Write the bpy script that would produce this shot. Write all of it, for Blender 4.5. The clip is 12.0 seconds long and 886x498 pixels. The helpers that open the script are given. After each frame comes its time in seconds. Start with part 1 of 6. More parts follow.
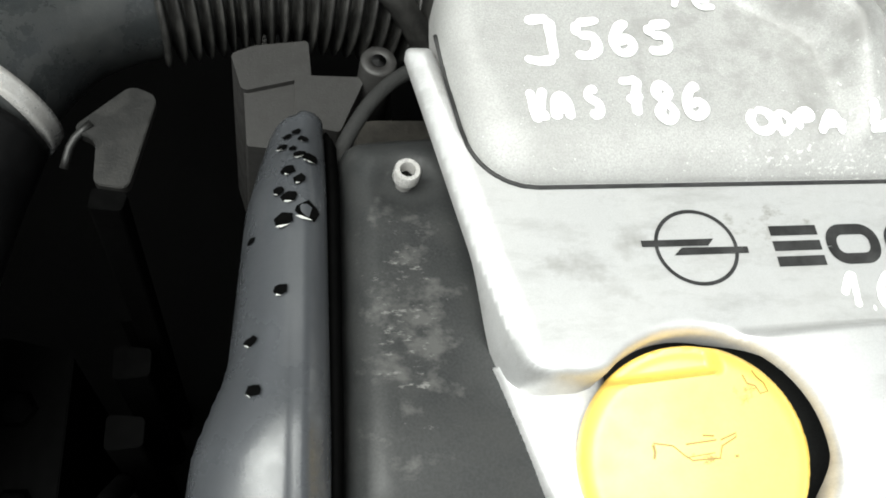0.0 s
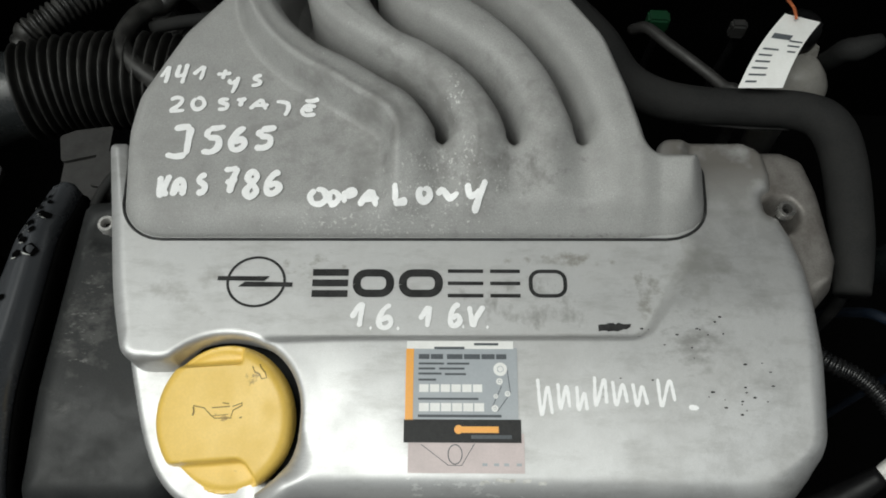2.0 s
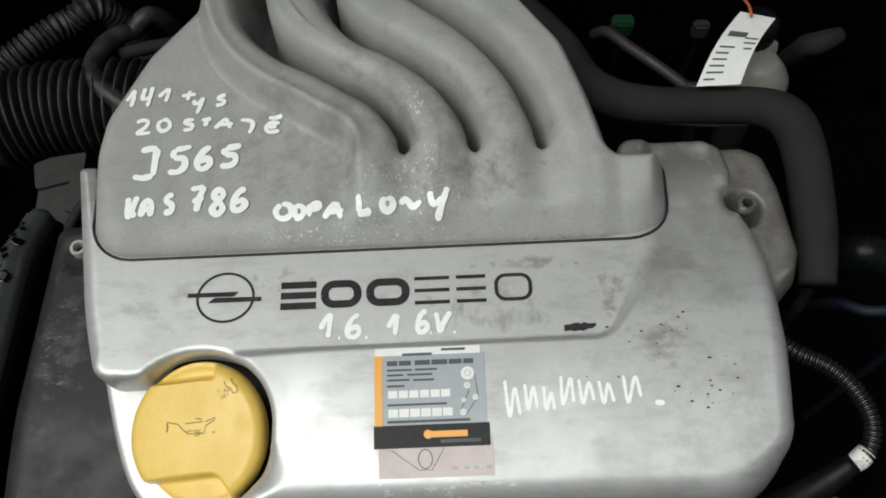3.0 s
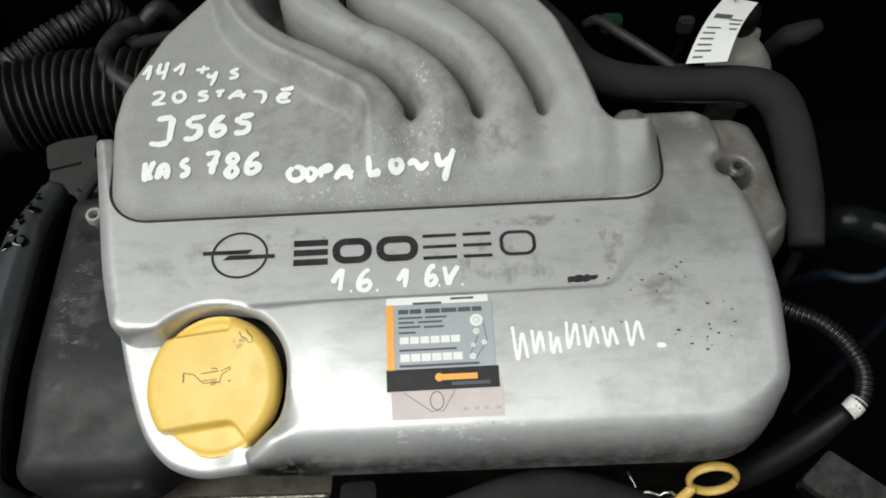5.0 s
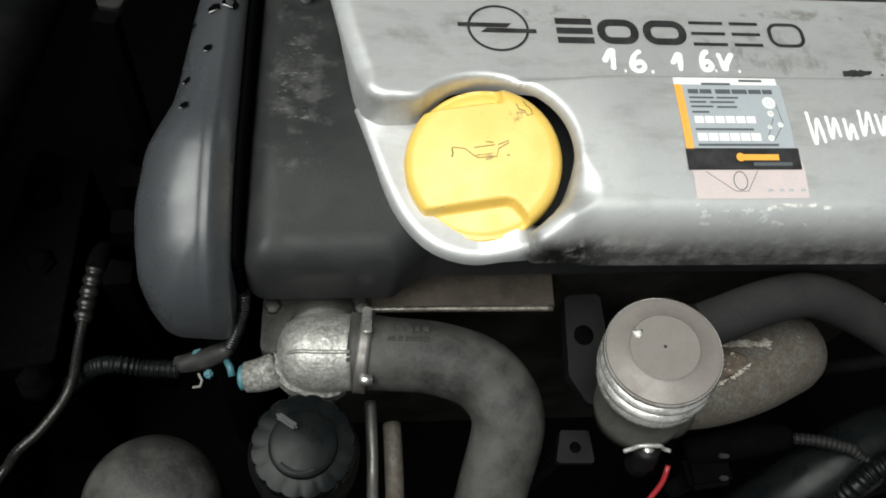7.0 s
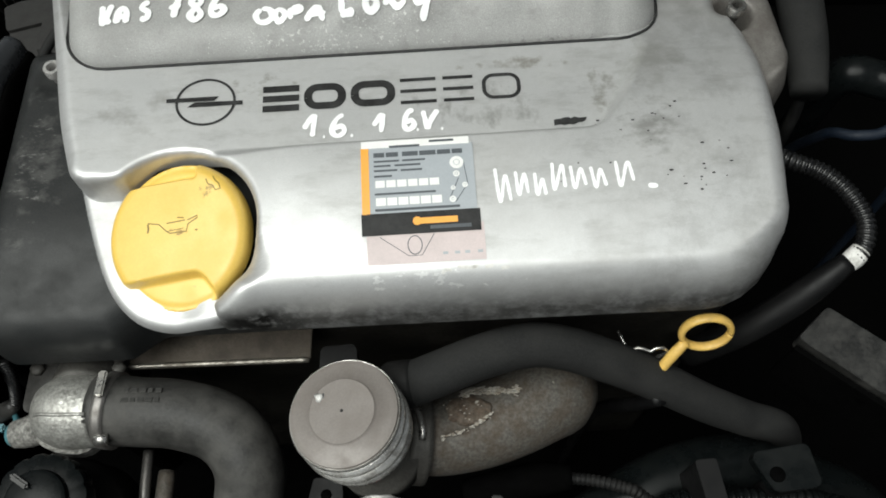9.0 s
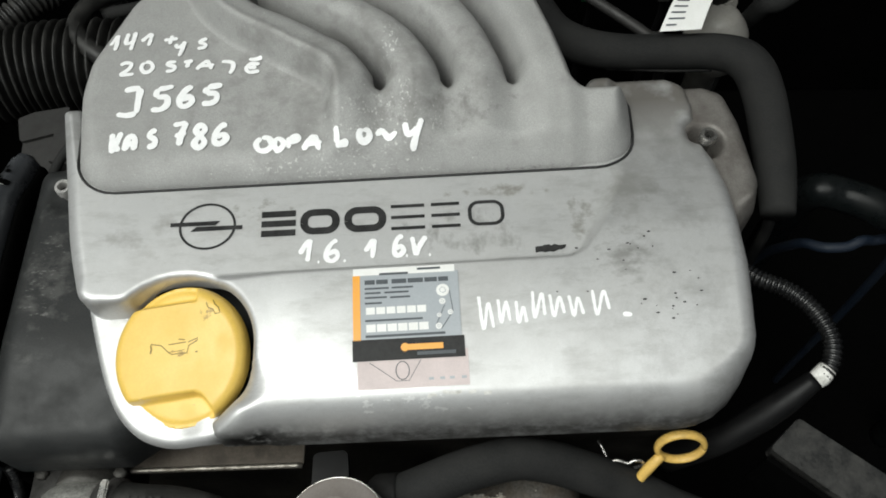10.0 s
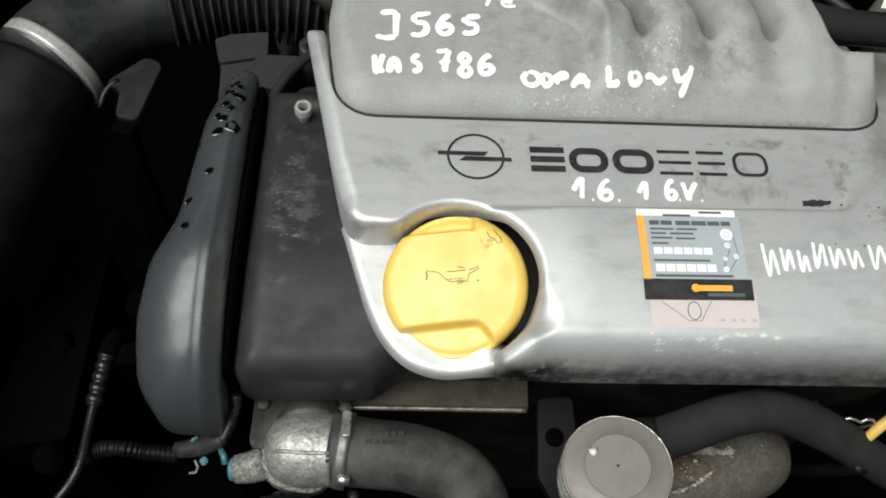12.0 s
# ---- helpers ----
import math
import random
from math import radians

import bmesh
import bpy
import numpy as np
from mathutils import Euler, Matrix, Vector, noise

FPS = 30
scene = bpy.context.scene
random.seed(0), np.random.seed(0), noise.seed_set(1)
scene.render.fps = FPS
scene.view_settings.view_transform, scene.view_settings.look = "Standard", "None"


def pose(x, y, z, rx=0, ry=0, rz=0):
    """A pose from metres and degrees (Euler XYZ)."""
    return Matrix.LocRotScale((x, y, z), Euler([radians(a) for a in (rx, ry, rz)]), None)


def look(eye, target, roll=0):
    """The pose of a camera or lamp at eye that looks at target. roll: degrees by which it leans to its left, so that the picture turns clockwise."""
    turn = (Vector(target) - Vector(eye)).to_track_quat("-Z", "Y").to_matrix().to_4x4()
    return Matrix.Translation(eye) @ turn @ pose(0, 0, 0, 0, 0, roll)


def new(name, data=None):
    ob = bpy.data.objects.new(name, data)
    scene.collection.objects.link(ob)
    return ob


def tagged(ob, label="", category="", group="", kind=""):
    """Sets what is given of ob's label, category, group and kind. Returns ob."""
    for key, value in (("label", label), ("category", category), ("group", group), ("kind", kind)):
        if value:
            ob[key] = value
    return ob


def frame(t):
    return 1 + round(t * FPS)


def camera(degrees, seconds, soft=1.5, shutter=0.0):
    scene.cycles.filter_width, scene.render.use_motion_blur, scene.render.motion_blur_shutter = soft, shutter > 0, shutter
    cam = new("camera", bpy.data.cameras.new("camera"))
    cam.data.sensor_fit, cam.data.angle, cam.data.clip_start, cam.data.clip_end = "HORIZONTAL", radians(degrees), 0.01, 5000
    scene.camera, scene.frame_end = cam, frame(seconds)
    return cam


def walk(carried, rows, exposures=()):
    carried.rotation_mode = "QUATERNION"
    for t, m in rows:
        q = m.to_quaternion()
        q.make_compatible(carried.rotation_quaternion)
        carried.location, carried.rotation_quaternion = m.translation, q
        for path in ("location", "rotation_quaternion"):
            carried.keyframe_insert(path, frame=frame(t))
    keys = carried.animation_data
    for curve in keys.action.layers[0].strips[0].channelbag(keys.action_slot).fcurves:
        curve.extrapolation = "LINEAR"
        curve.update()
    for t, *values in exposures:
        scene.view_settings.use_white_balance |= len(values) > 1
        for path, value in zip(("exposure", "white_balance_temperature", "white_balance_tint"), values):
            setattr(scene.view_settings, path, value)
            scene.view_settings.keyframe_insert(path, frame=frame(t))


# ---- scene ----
cam = camera(54.0, 12.0, soft=1.8)
PATH = [
    (0, (-0.242, -0.098, 0.27), (0.14, 0.746, -1.502), 23.0),
    (0.5, (-0.152, -0.113, 0.314), (0.07, 0.702, -1.499), 15.8),
    (1, (-0.072, -0.127, 0.362), (-0.006, 0.685, -1.464), 5.8),
    (1.5, (-0.015, -0.143, 0.398), (-0.03, 0.677, -1.426), 2.2),
    (2, (0.034, -0.148, 0.454), (-0.034, 0.684, -1.363), -1.2),
    (2.5, (0.047, -0.154, 0.459), (-0.027, 0.718, -1.34), -2.7),
    (2.7, (0.057, -0.152, 0.458), (-0.024, 0.711, -1.344), -4.2),
    (4.3, (0.044, -0.183, 0.457), (0.013, 0.733, -1.321), -1.3),
    (4.5, (0.045, -0.188, 0.459), (0.004, 0.756, -1.303), -2.0),
    (5, (0.041, -0.213, 0.45), (0.01, 0.76, -1.297), -1.6),
    (5.5, (0.019, -0.244, 0.428), (0.021, 0.741, -1.313), 0.2),
    (6, (-0.039, -0.287, 0.366), (0.052, 0.66, -1.394), 7.1),
    (6.5, (-0.137, -0.278, 0.36), (0.073, 0.647, -1.401), 12.4),
    (6.7, (-0.172, -0.278, 0.354), (0.081, 0.631, -1.409), 15.9),
    (8.3, (-0.062, -0.253, 0.39), (0.028, 0.578, -1.427), 6.1),
    (8.5, (-0.025, -0.246, 0.396), (0.024, 0.574, -1.428), 3.3),
    (9, (0.052, -0.245, 0.402), (0.019, 0.598, -1.412), -2.6),
    (9.5, (0.077, -0.234, 0.427), (0.03, 0.647, -1.368), -3.2),
    (10, (0.06, -0.214, 0.448), (0.028, 0.705, -1.328), -2.0),
    (10.5, (0.019, -0.21, 0.455), (0.025, 0.724, -1.314), 1.3),
    (11, (-0.041, -0.218, 0.449), (0.022, 0.729, -1.311), 5.8),
    (11.5, (-0.092, -0.232, 0.439), (0.011, 0.702, -1.326), 8.0),
    (12, (-0.141, -0.247, 0.416), (0.012, 0.681, -1.348), 12.0),
]
SKY, SUN, BONNET = 0.060, 2.45, 72
EXPOSURES = [(0.0, 1.30, 6400, 4), (0.25, 0.86, 6400, 4), (0.5, 0.42, 6400, 4), (1.0, -0.15, 6400, 4), (1.5, -0.26, 6400, 4), (2.5, -0.20, 6400, 4), (5.0, 0.06, 6400, 4), (6.0, 0.25, 6400, 4), (6.5, 0.45, 6400, 4), (8.5, 0.42, 6400, 4), (9.5, 0.12, 6400, 4), (11.0, 0.17, 6400, 4), (12.0, 0.35, 6400, 4)]
walk(cam, [(t, look(eye, target, roll)) for t, eye, target, roll in PATH], EXPOSURES)

# ---------------------------------------------------------------- world and light
world = bpy.data.worlds.new("world")
scene.world = world
world.use_nodes = True
wn = world.node_tree
sky = wn.nodes.new("ShaderNodeTexSky")
sky.sky_type = 'NISHITA'
sky.sun_disc = False
sky.sun_elevation = radians(67)
sky.sun_rotation = radians(240)
sky.dust_density = 6.0
sky.air_density = 1.0
overcast = wn.nodes.new("ShaderNodeHueSaturation")
overcast.inputs["Saturation"].default_value = 0.22
wn.links.new(sky.outputs[0], overcast.inputs["Color"])
wn.links.new(overcast.outputs[0], wn.nodes["Background"].inputs[0])
wn.nodes["Background"].inputs[1].default_value = SKY
sun_data = bpy.data.lights.new("sun", 'SUN')
sun_data.energy, sun_data.angle, sun_data.color = SUN, radians(54), (1.0, 0.99, 0.95)
sun = new("sun", sun_data)
sun.matrix_world = look((-0.85, -0.50, 2.2), (0, 0, 0))


# ---------------------------------------------------------------- materials
def mat(name, color, rough=0.6, metal=0.0, stain=None, stain_amount=0.3, stain_scale=40.0, grain=0.15, grain_scale=600.0,
        bump=0.1, bump_scale=900.0, speck=None, speck_scale=300.0, speck_cut=0.7, coat=0.0, rough_var=0.12, spec=0.5):
    """A procedural surface: a base colour, stains of a few centimetres, fine grain, specks, relief."""
    m = bpy.data.materials.new(name)
    m.use_nodes = True
    t = m.node_tree
    n, link = t.nodes, t.links.new
    p = n["Principled BSDF"]
    p.inputs["Metallic"].default_value = metal
    p.inputs["Coat Weight"].default_value = coat
    p.inputs["Coat Roughness"].default_value = 0.25
    p.inputs["Specular IOR Level"].default_value = spec
    co = n.new("ShaderNodeTexCoord").outputs["Object"]

    def noise_at(scale, detail=4.0, roughness=0.6):
        x = n.new("ShaderNodeTexNoise")
        x.inputs["Scale"].default_value, x.inputs["Detail"].default_value, x.inputs["Roughness"].default_value = scale, detail, roughness
        link(co, x.inputs["Vector"])
        return x.outputs["Fac"]

    def ramp(fac, lo, hi):
        x = n.new("ShaderNodeMapRange")
        x.inputs["From Min"].default_value, x.inputs["From Max"].default_value = lo, hi
        link(fac, x.inputs["Value"])
        return x.outputs["Result"]

    def mix(fac, a, b):
        x = n.new("ShaderNodeMix")
        x.data_type = 'RGBA'
        link(fac, x.inputs["Factor"])
        for sock, v in ((x.inputs["A"], a), (x.inputs["B"], b)):
            if isinstance(v, tuple):
                sock.default_value = (*v, 1)
            else:
                link(v, sock)
        return x.outputs["Result"]

    def times(fac, k):
        x = n.new("ShaderNodeMath")
        x.operation = 'MULTIPLY'
        link(fac, x.inputs[0])
        x.inputs[1].default_value = k
        return x.outputs[0]

    dark = tuple(c * (1 - grain) for c in color)
    light = tuple(min(1, c * (1 + grain)) for c in color)
    col = mix(ramp(noise_at(grain_scale, 2.0), 0.35, 0.65), dark, light)
    patches = ramp(noise_at(stain_scale, 6.0, 0.65), 0.42, 0.68)
    if stain:
        col = mix(times(patches, stain_amount), col, stain)
    if speck:
        col = mix(ramp(noise_at(speck_scale, 1.0), speck_cut, speck_cut + 0.03), col, speck)
    link(col, p.inputs["Base Color"])
    r = n.new("ShaderNodeMapRange")
    r.inputs["To Min"].default_value, r.inputs["To Max"].default_value = max(0.05, rough - rough_var), min(1.0, rough + rough_var)
    link(patches, r.inputs["Value"])
    link(r.outputs["Result"], p.inputs["Roughness"])
    if bump:
        b = n.new("ShaderNodeBump")
        b.inputs["Strength"].default_value, b.inputs["Distance"].default_value = bump, 0.0006
        link(noise_at(bump_scale, 3.0), b.inputs["Height"])
        link(b.outputs[0], p.inputs["Normal"])
    return m


def silver_cover_material():
    """Silver paint on the cover: worn, with grey smears, brown dirt toward the back, grime and painted shade along the
    front lip, black specks.
    """
    m = mat("silver_paint", (0.62, 0.62, 0.618), 0.50, 0.60, (0.43, 0.425, 0.415), 0.5, 20.0, 0.04, 1500.0, 0.03, 1400.0, rough_var=0.07)
    t = m.node_tree
    n, link = t.nodes, t.links.new
    p = n["Principled BSDF"]
    base = p.inputs["Base Color"].links[0].from_socket
    co = n.new("ShaderNodeTexCoord").outputs["Object"]
    sep = n.new("ShaderNodeSeparateXYZ")
    link(co, sep.inputs[0])
    blotch = n.new("ShaderNodeTexNoise")
    blotch.inputs["Scale"].default_value, blotch.inputs["Detail"].default_value = 60.0, 6.0
    link(co, blotch.inputs["Vector"])

    def math_node(op, a, b):
        x = n.new("ShaderNodeMath")
        x.operation = op
        x.use_clamp = op == 'MULTIPLY'
        for sock, v in zip(x.inputs, (a, b)):
            if isinstance(v, (int, float)):
                sock.default_value = v
            else:
                link(v, sock)
        return x.outputs[0]

    def span(value, lo, hi):
        x = n.new("ShaderNodeMapRange")
        x.inputs["From Min"].default_value, x.inputs["From Max"].default_value = lo, hi
        link(value, x.inputs["Value"])
        return x.outputs["Result"]

    def mix(fac, a, b):
        x = n.new("ShaderNodeMix")
        x.data_type = 'RGBA'
        link(fac, x.inputs["Factor"])
        link(a, x.inputs["A"])
        x.inputs["B"].default_value = (*b, 1)
        return x.outputs["Result"]

    # dull scuffed patch on the side past the panel
    scuffs = n.new("ShaderNodeTexNoise")
    scuffs.inputs["Scale"].default_value, scuffs.inputs["Detail"].default_value, scuffs.inputs["Roughness"].default_value = 34.0, 9.0, 0.72
    link(co, scuffs.inputs["Vector"])
    dull = math_node('MULTIPLY', span(sep.outputs["X"], 0.10, 0.17), span(scuffs.outputs["Fac"], 0.46, 0.60))
    base = mix(math_node('MULTIPLY', dull, 0.32), base, (0.27, 0.265, 0.255))
    # brown grime behind the fixing bolt
    brown = math_node('MULTIPLY', span(sep.outputs["Y"], 0.072, 0.118), span(blotch.outputs["Fac"], 0.15, 0.5))
    base = mix(math_node('MULTIPLY', brown, span(sep.outputs["X"], 0.13, 0.16)), base, (0.24, 0.225, 0.207))
    # grime and painted shade down the front lip's lower face, oily soot beside the filler
    grime = n.new("ShaderNodeTexNoise")
    grime.inputs["Scale"].default_value, grime.inputs["Detail"].default_value, grime.inputs["Roughness"].default_value = 95.0, 7.0, 0.7
    link(co, grime.inputs["Vector"])
    lip_grime_shade = math_node('MULTIPLY', span(sep.outputs["Z"], -0.006, -0.026), span(grime.outputs["Fac"], 0.12, 0.56))
    lip_grime_shade = math_node('MULTIPLY', lip_grime_shade, span(sep.outputs["X"], -0.084, -0.076))
    base = mix(math_node('MULTIPLY', lip_grime_shade, 0.88), base, (0.07, 0.067, 0.061))
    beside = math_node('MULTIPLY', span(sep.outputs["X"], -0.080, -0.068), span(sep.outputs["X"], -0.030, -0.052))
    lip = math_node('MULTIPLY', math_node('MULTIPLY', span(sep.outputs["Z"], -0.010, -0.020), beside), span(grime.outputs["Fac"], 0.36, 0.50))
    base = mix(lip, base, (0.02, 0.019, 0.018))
    # thin grey smears and water marks over the whole top
    streak = n.new("ShaderNodeTexNoise")
    stretch = n.new("ShaderNodeMapping")
    stretch.inputs["Scale"].default_value = (1.0, 3.2, 1.0)
    stretch.inputs["Rotation"].default_value = (0, 0, 0.5)
    link(co, stretch.inputs["Vector"])
    streak.inputs["Scale"].default_value, streak.inputs["Detail"].default_value, streak.inputs["Roughness"].default_value = 26.0, 9.0, 0.7
    link(stretch.outputs[0], streak.inputs["Vector"])
    base = mix(math_node('MULTIPLY', span(streak.outputs["Fac"], 0.50, 0.66), 0.35), base, (0.30, 0.295, 0.28))
    link(base, p.inputs["Base Color"])
    return m


SILVER = silver_cover_material()


def spots(m, centre, radius, color, scale, cut, stretch=(1, 1, 1), soft=0.03):
    """Adds irregular spots of a colour to a material, thick round a centre and fading out at the radii."""
    t = m.node_tree
    n, link = t.nodes, t.links.new
    p = n["Principled BSDF"]
    base = p.inputs["Base Color"].links[0].from_socket
    co = n.new("ShaderNodeTexCoord").outputs["Object"]
    near = n.new("ShaderNodeMapping")
    near.vector_type = 'TEXTURE'
    near.inputs["Location"].default_value, near.inputs["Scale"].default_value = centre, radius
    link(co, near.inputs["Vector"])
    away = n.new("ShaderNodeVectorMath")
    away.operation = 'LENGTH'
    link(near.outputs[0], away.inputs[0])
    wide = n.new("ShaderNodeMapping")
    wide.inputs["Scale"].default_value = stretch
    link(co, wide.inputs["Vector"])
    x = n.new("ShaderNodeTexNoise")
    x.inputs["Scale"].default_value, x.inputs["Detail"].default_value, x.inputs["Roughness"].default_value = scale, 4.0, 0.65
    link(wide.outputs[0], x.inputs["Vector"])
    least = n.new("ShaderNodeMapRange")          # the spots grow fewer away from the centre
    least.inputs["From Min"].default_value, least.inputs["From Max"].default_value = 0.2, 1.0
    least.inputs["To Min"].default_value, least.inputs["To Max"].default_value = cut, 0.95
    link(away.outputs["Value"], least.inputs["Value"])
    over = n.new("ShaderNodeMath")
    over.operation = 'SUBTRACT'
    link(x.outputs["Fac"], over.inputs[0])
    link(least.outputs["Result"], over.inputs[1])
    fac = n.new("ShaderNodeMapRange")
    fac.inputs["From Max"].default_value = soft
    link(over.outputs[0], fac.inputs["Value"])
    blend = n.new("ShaderNodeMix")
    blend.data_type = 'RGBA'
    link(fac.outputs["Result"], blend.inputs["Factor"])
    link(base, blend.inputs["A"])
    blend.inputs["B"].default_value = (*color, 1)
    link(blend.outputs["Result"], p.inputs["Base Color"])


spots(SILVER, (0.15, 0.0, 0), (0.07, 0.05, 0.2), (0.36, 0.355, 0.345), 55.0, 0.46, (1, 1.6, 1), 0.18)
spots(SILVER, (0.165, 0.045, 0), (0.05, 0.07, 0.2), (0.42, 0.415, 0.40), 40.0, 0.45, (1, 1.3, 1), 0.16)
spots(SILVER, (-0.06, 0.048, 0), (0.07, 0.022, 0.2), (0.36, 0.35, 0.33), 120.0, 0.50, (1, 1.5, 1), 0.16)
spots(SILVER, (0.135, 0.03, 0), (0.02, 0.04, 0.2), (0.36, 0.35, 0.33), 110.0, 0.44, (1, 1, 1), 0.18)
spots(SILVER, (0.09, 0.052, 0), (0.08, 0.012, 0.2), (0.36, 0.345, 0.32), 100.0, 0.44, (1, 1, 1), 0.18)
spots(SILVER, (0.03, -0.075, -0.004), (0.10, 0.014, 0.03), (0.78, 0.78, 0.77), 110.0, 0.53, (1, 2.5, 1))
spots(SILVER, (-0.12, 0.035, 0), (0.10, 0.055, 0.2), (0.42, 0.412, 0.40), 38.0, 0.49, (1, 1.4, 1), 0.20)
spots(SILVER, (0.07, 0.025, 0), (0.11, 0.045, 0.2), (0.35, 0.345, 0.335), 45.0, 0.48, (1.6, 1, 1), 0.18)
CAST = mat("cast_grey_paint", (0.37, 0.368, 0.36), 0.64, 0.1, (0.29, 0.286, 0.278), 0.6, 30.0, 0.12, 1300.0, 0.55, 1500.0,
           (0.55, 0.55, 0.54), 800.0, 0.745)
BLACK_COVER = mat("black_cover_paint", (0.0235, 0.0245, 0.0247), 0.50, 0.0, (0.036, 0.036, 0.035), 0.4, 60.0, 0.15, 900.0, 0.08, 900.0, spec=0.22)
spots(CAST, (0.0, 0.13, 0), (0.26, 0.16, 0.3), (0.26, 0.256, 0.248), 60.0, 0.42, (1, 1, 1), 0.25)
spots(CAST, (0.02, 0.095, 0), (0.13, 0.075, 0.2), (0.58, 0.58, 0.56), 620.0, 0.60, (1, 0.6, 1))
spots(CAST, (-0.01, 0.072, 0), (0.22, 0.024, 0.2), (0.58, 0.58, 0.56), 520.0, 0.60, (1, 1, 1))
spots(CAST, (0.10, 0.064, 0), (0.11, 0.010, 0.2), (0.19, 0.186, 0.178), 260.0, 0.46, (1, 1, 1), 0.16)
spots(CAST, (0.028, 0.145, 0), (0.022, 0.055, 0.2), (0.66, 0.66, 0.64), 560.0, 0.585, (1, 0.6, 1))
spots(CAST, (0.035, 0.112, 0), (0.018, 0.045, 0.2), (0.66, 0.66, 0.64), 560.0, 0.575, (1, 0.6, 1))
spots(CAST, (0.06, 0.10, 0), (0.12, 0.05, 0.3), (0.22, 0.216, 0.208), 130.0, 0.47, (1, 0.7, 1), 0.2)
BELT_GREY = mat("belt_cover_plastic", (0.046, 0.0488, 0.0535), 0.36, 0.0, (0.032, 0.034, 0.038), 0.5, 35.0, 0.06, 900.0, 0.08, 900.0, spec=0.6)
spots(BLACK_COVER, (-0.192, 0.020, -0.03), (0.050, 0.140, 0.1), (0.062, 0.062, 0.060), 75.0, 0.46, (1, 1.3, 1), 0.16)
spots(BLACK_COVER, (-0.193, 0.015, -0.03), (0.040, 0.110, 0.1), (0.13, 0.129, 0.124), 190.0, 0.565, (1, 2.4, 1), 0.12)
BLACK = mat("black_plastic", (0.005, 0.005, 0.0053), 0.55, 0.0, (0.014, 0.0135, 0.013), 0.3, 50.0, 0.2, 700.0, 0.1, spec=0.18)
RUBBER = mat("black_rubber", (0.008, 0.008, 0.008), 0.62, 0.0, (0.026, 0.025, 0.024), 0.45, 45.0, 0.2, 800.0, 0.2, spec=0.2)
GREY_RUBBER = mat("dusty_rubber", (0.019, 0.0192, 0.019), 0.85, 0.0, (0.036, 0.0355, 0.034), 0.5, 45.0, 0.15, 800.0, 0.25, spec=0.15)
BELLOWS = mat("dusty_bellows_rubber", (0.018, 0.0178, 0.017), 0.5, 0.0, (0.06, 0.058, 0.054), 0.6, 70.0, 0.2, 700.0, 0.3, spec=0.4)
DUCT = mat("duct_plastic", (0.020, 0.0222, 0.023), 0.34, 0.0, (0.06, 0.06, 0.057), 0.45, 45.0, 0.15, 800.0, 0.2, spec=0.6)
DUSTY_HOSE = mat("dust_caked_rubber", (0.030, 0.0295, 0.028), 0.6, 0.0, (0.085, 0.082, 0.076), 0.8, 38.0, 0.2, 420.0, 0.45, 500.0, spec=0.3)
RAIL = mat("dust_worn_steel", (0.012, 0.012, 0.0115), 0.6, 0.2, (0.055, 0.053, 0.049), 0.7, 70.0, 0.3, 500.0, 0.4, 400.0)
ALU = mat("cast_aluminium", (0.42, 0.415, 0.39), 0.46, 0.55, (0.10, 0.096, 0.086), 0.65, 130.0, 0.25, 500.0, 0.9, 420.0)
PITTED = mat("pitted_aluminium", (0.24, 0.235, 0.22), 0.75, 0.2, (0.05, 0.046, 0.04), 0.7, 260.0, 0.4, 500.0, 1.0, 350.0)
DIRTY_ALU = mat("dirty_aluminium", (0.07, 0.067, 0.061), 0.65, 0.3, (0.03, 0.027, 0.024), 0.8, 70.0, 0.2, 900.0, 0.4, 900.0)
SOOTY_ALU = mat("sooty_aluminium", (0.040, 0.038, 0.035), 0.6, 0.3, (0.014, 0.013, 0.012), 0.8, 90.0, 0.3, 700.0, 0.6, 500.0)
BROWN_ALU = mat("weathered_aluminium", (0.185, 0.174, 0.162), 0.6, 0.3, (0.07, 0.059, 0.051), 0.7, 60.0, 0.12, 900.0, 0.25, 900.0)
EGR_TOP = mat("matt_beige_cap", (0.20, 0.180, 0.166), 0.55, 0.1, (0.15, 0.127, 0.112), 0.5, 75.0, 0.06, 900.0, 0.1)
STEEL = mat("worn_steel", (0.5, 0.49, 0.47), 0.35, 0.9, (0.2, 0.18, 0.15), 0.5, 120.0, 0.1, 900.0, 0.2)
ZINC = mat("zinc_plated_steel", (0.50, 0.49, 0.475), 0.38, 0.4, (0.3, 0.28, 0.25), 0.4, 150.0, 0.1, 900.0, 0.2)
SHIELD = mat("tan_heat_shield", (0.12, 0.102, 0.083), 0.5, 0.5, (0.04, 0.032, 0.026), 0.8, 60.0, 0.15, 700.0, 0.3)
LIP_STEEL = mat("rust_worn_steel", (0.30, 0.28, 0.245), 0.42, 0.7, (0.06, 0.045, 0.032), 0.9, 75.0, 0.2, 700.0, 0.4)
DULL_STEEL = mat("dull_steel", (0.22, 0.21, 0.2), 0.5, 0.7, (0.1, 0.09, 0.08), 0.5, 150.0, 0.1, 900.0, 0.2)
RUSTY = mat("heat_stained_steel", (0.11, 0.102, 0.09), 0.7, 0.3, (0.075, 0.052, 0.034), 0.75, 90.0, 0.3, 500.0, 0.5, 450.0)
RUSTY_DARK = mat("scaly_rust", (0.075, 0.052, 0.036), 0.9, 0.0, (0.20, 0.18, 0.15), 0.5, 260.0, 0.4, 500.0, 1.0, 350.0)
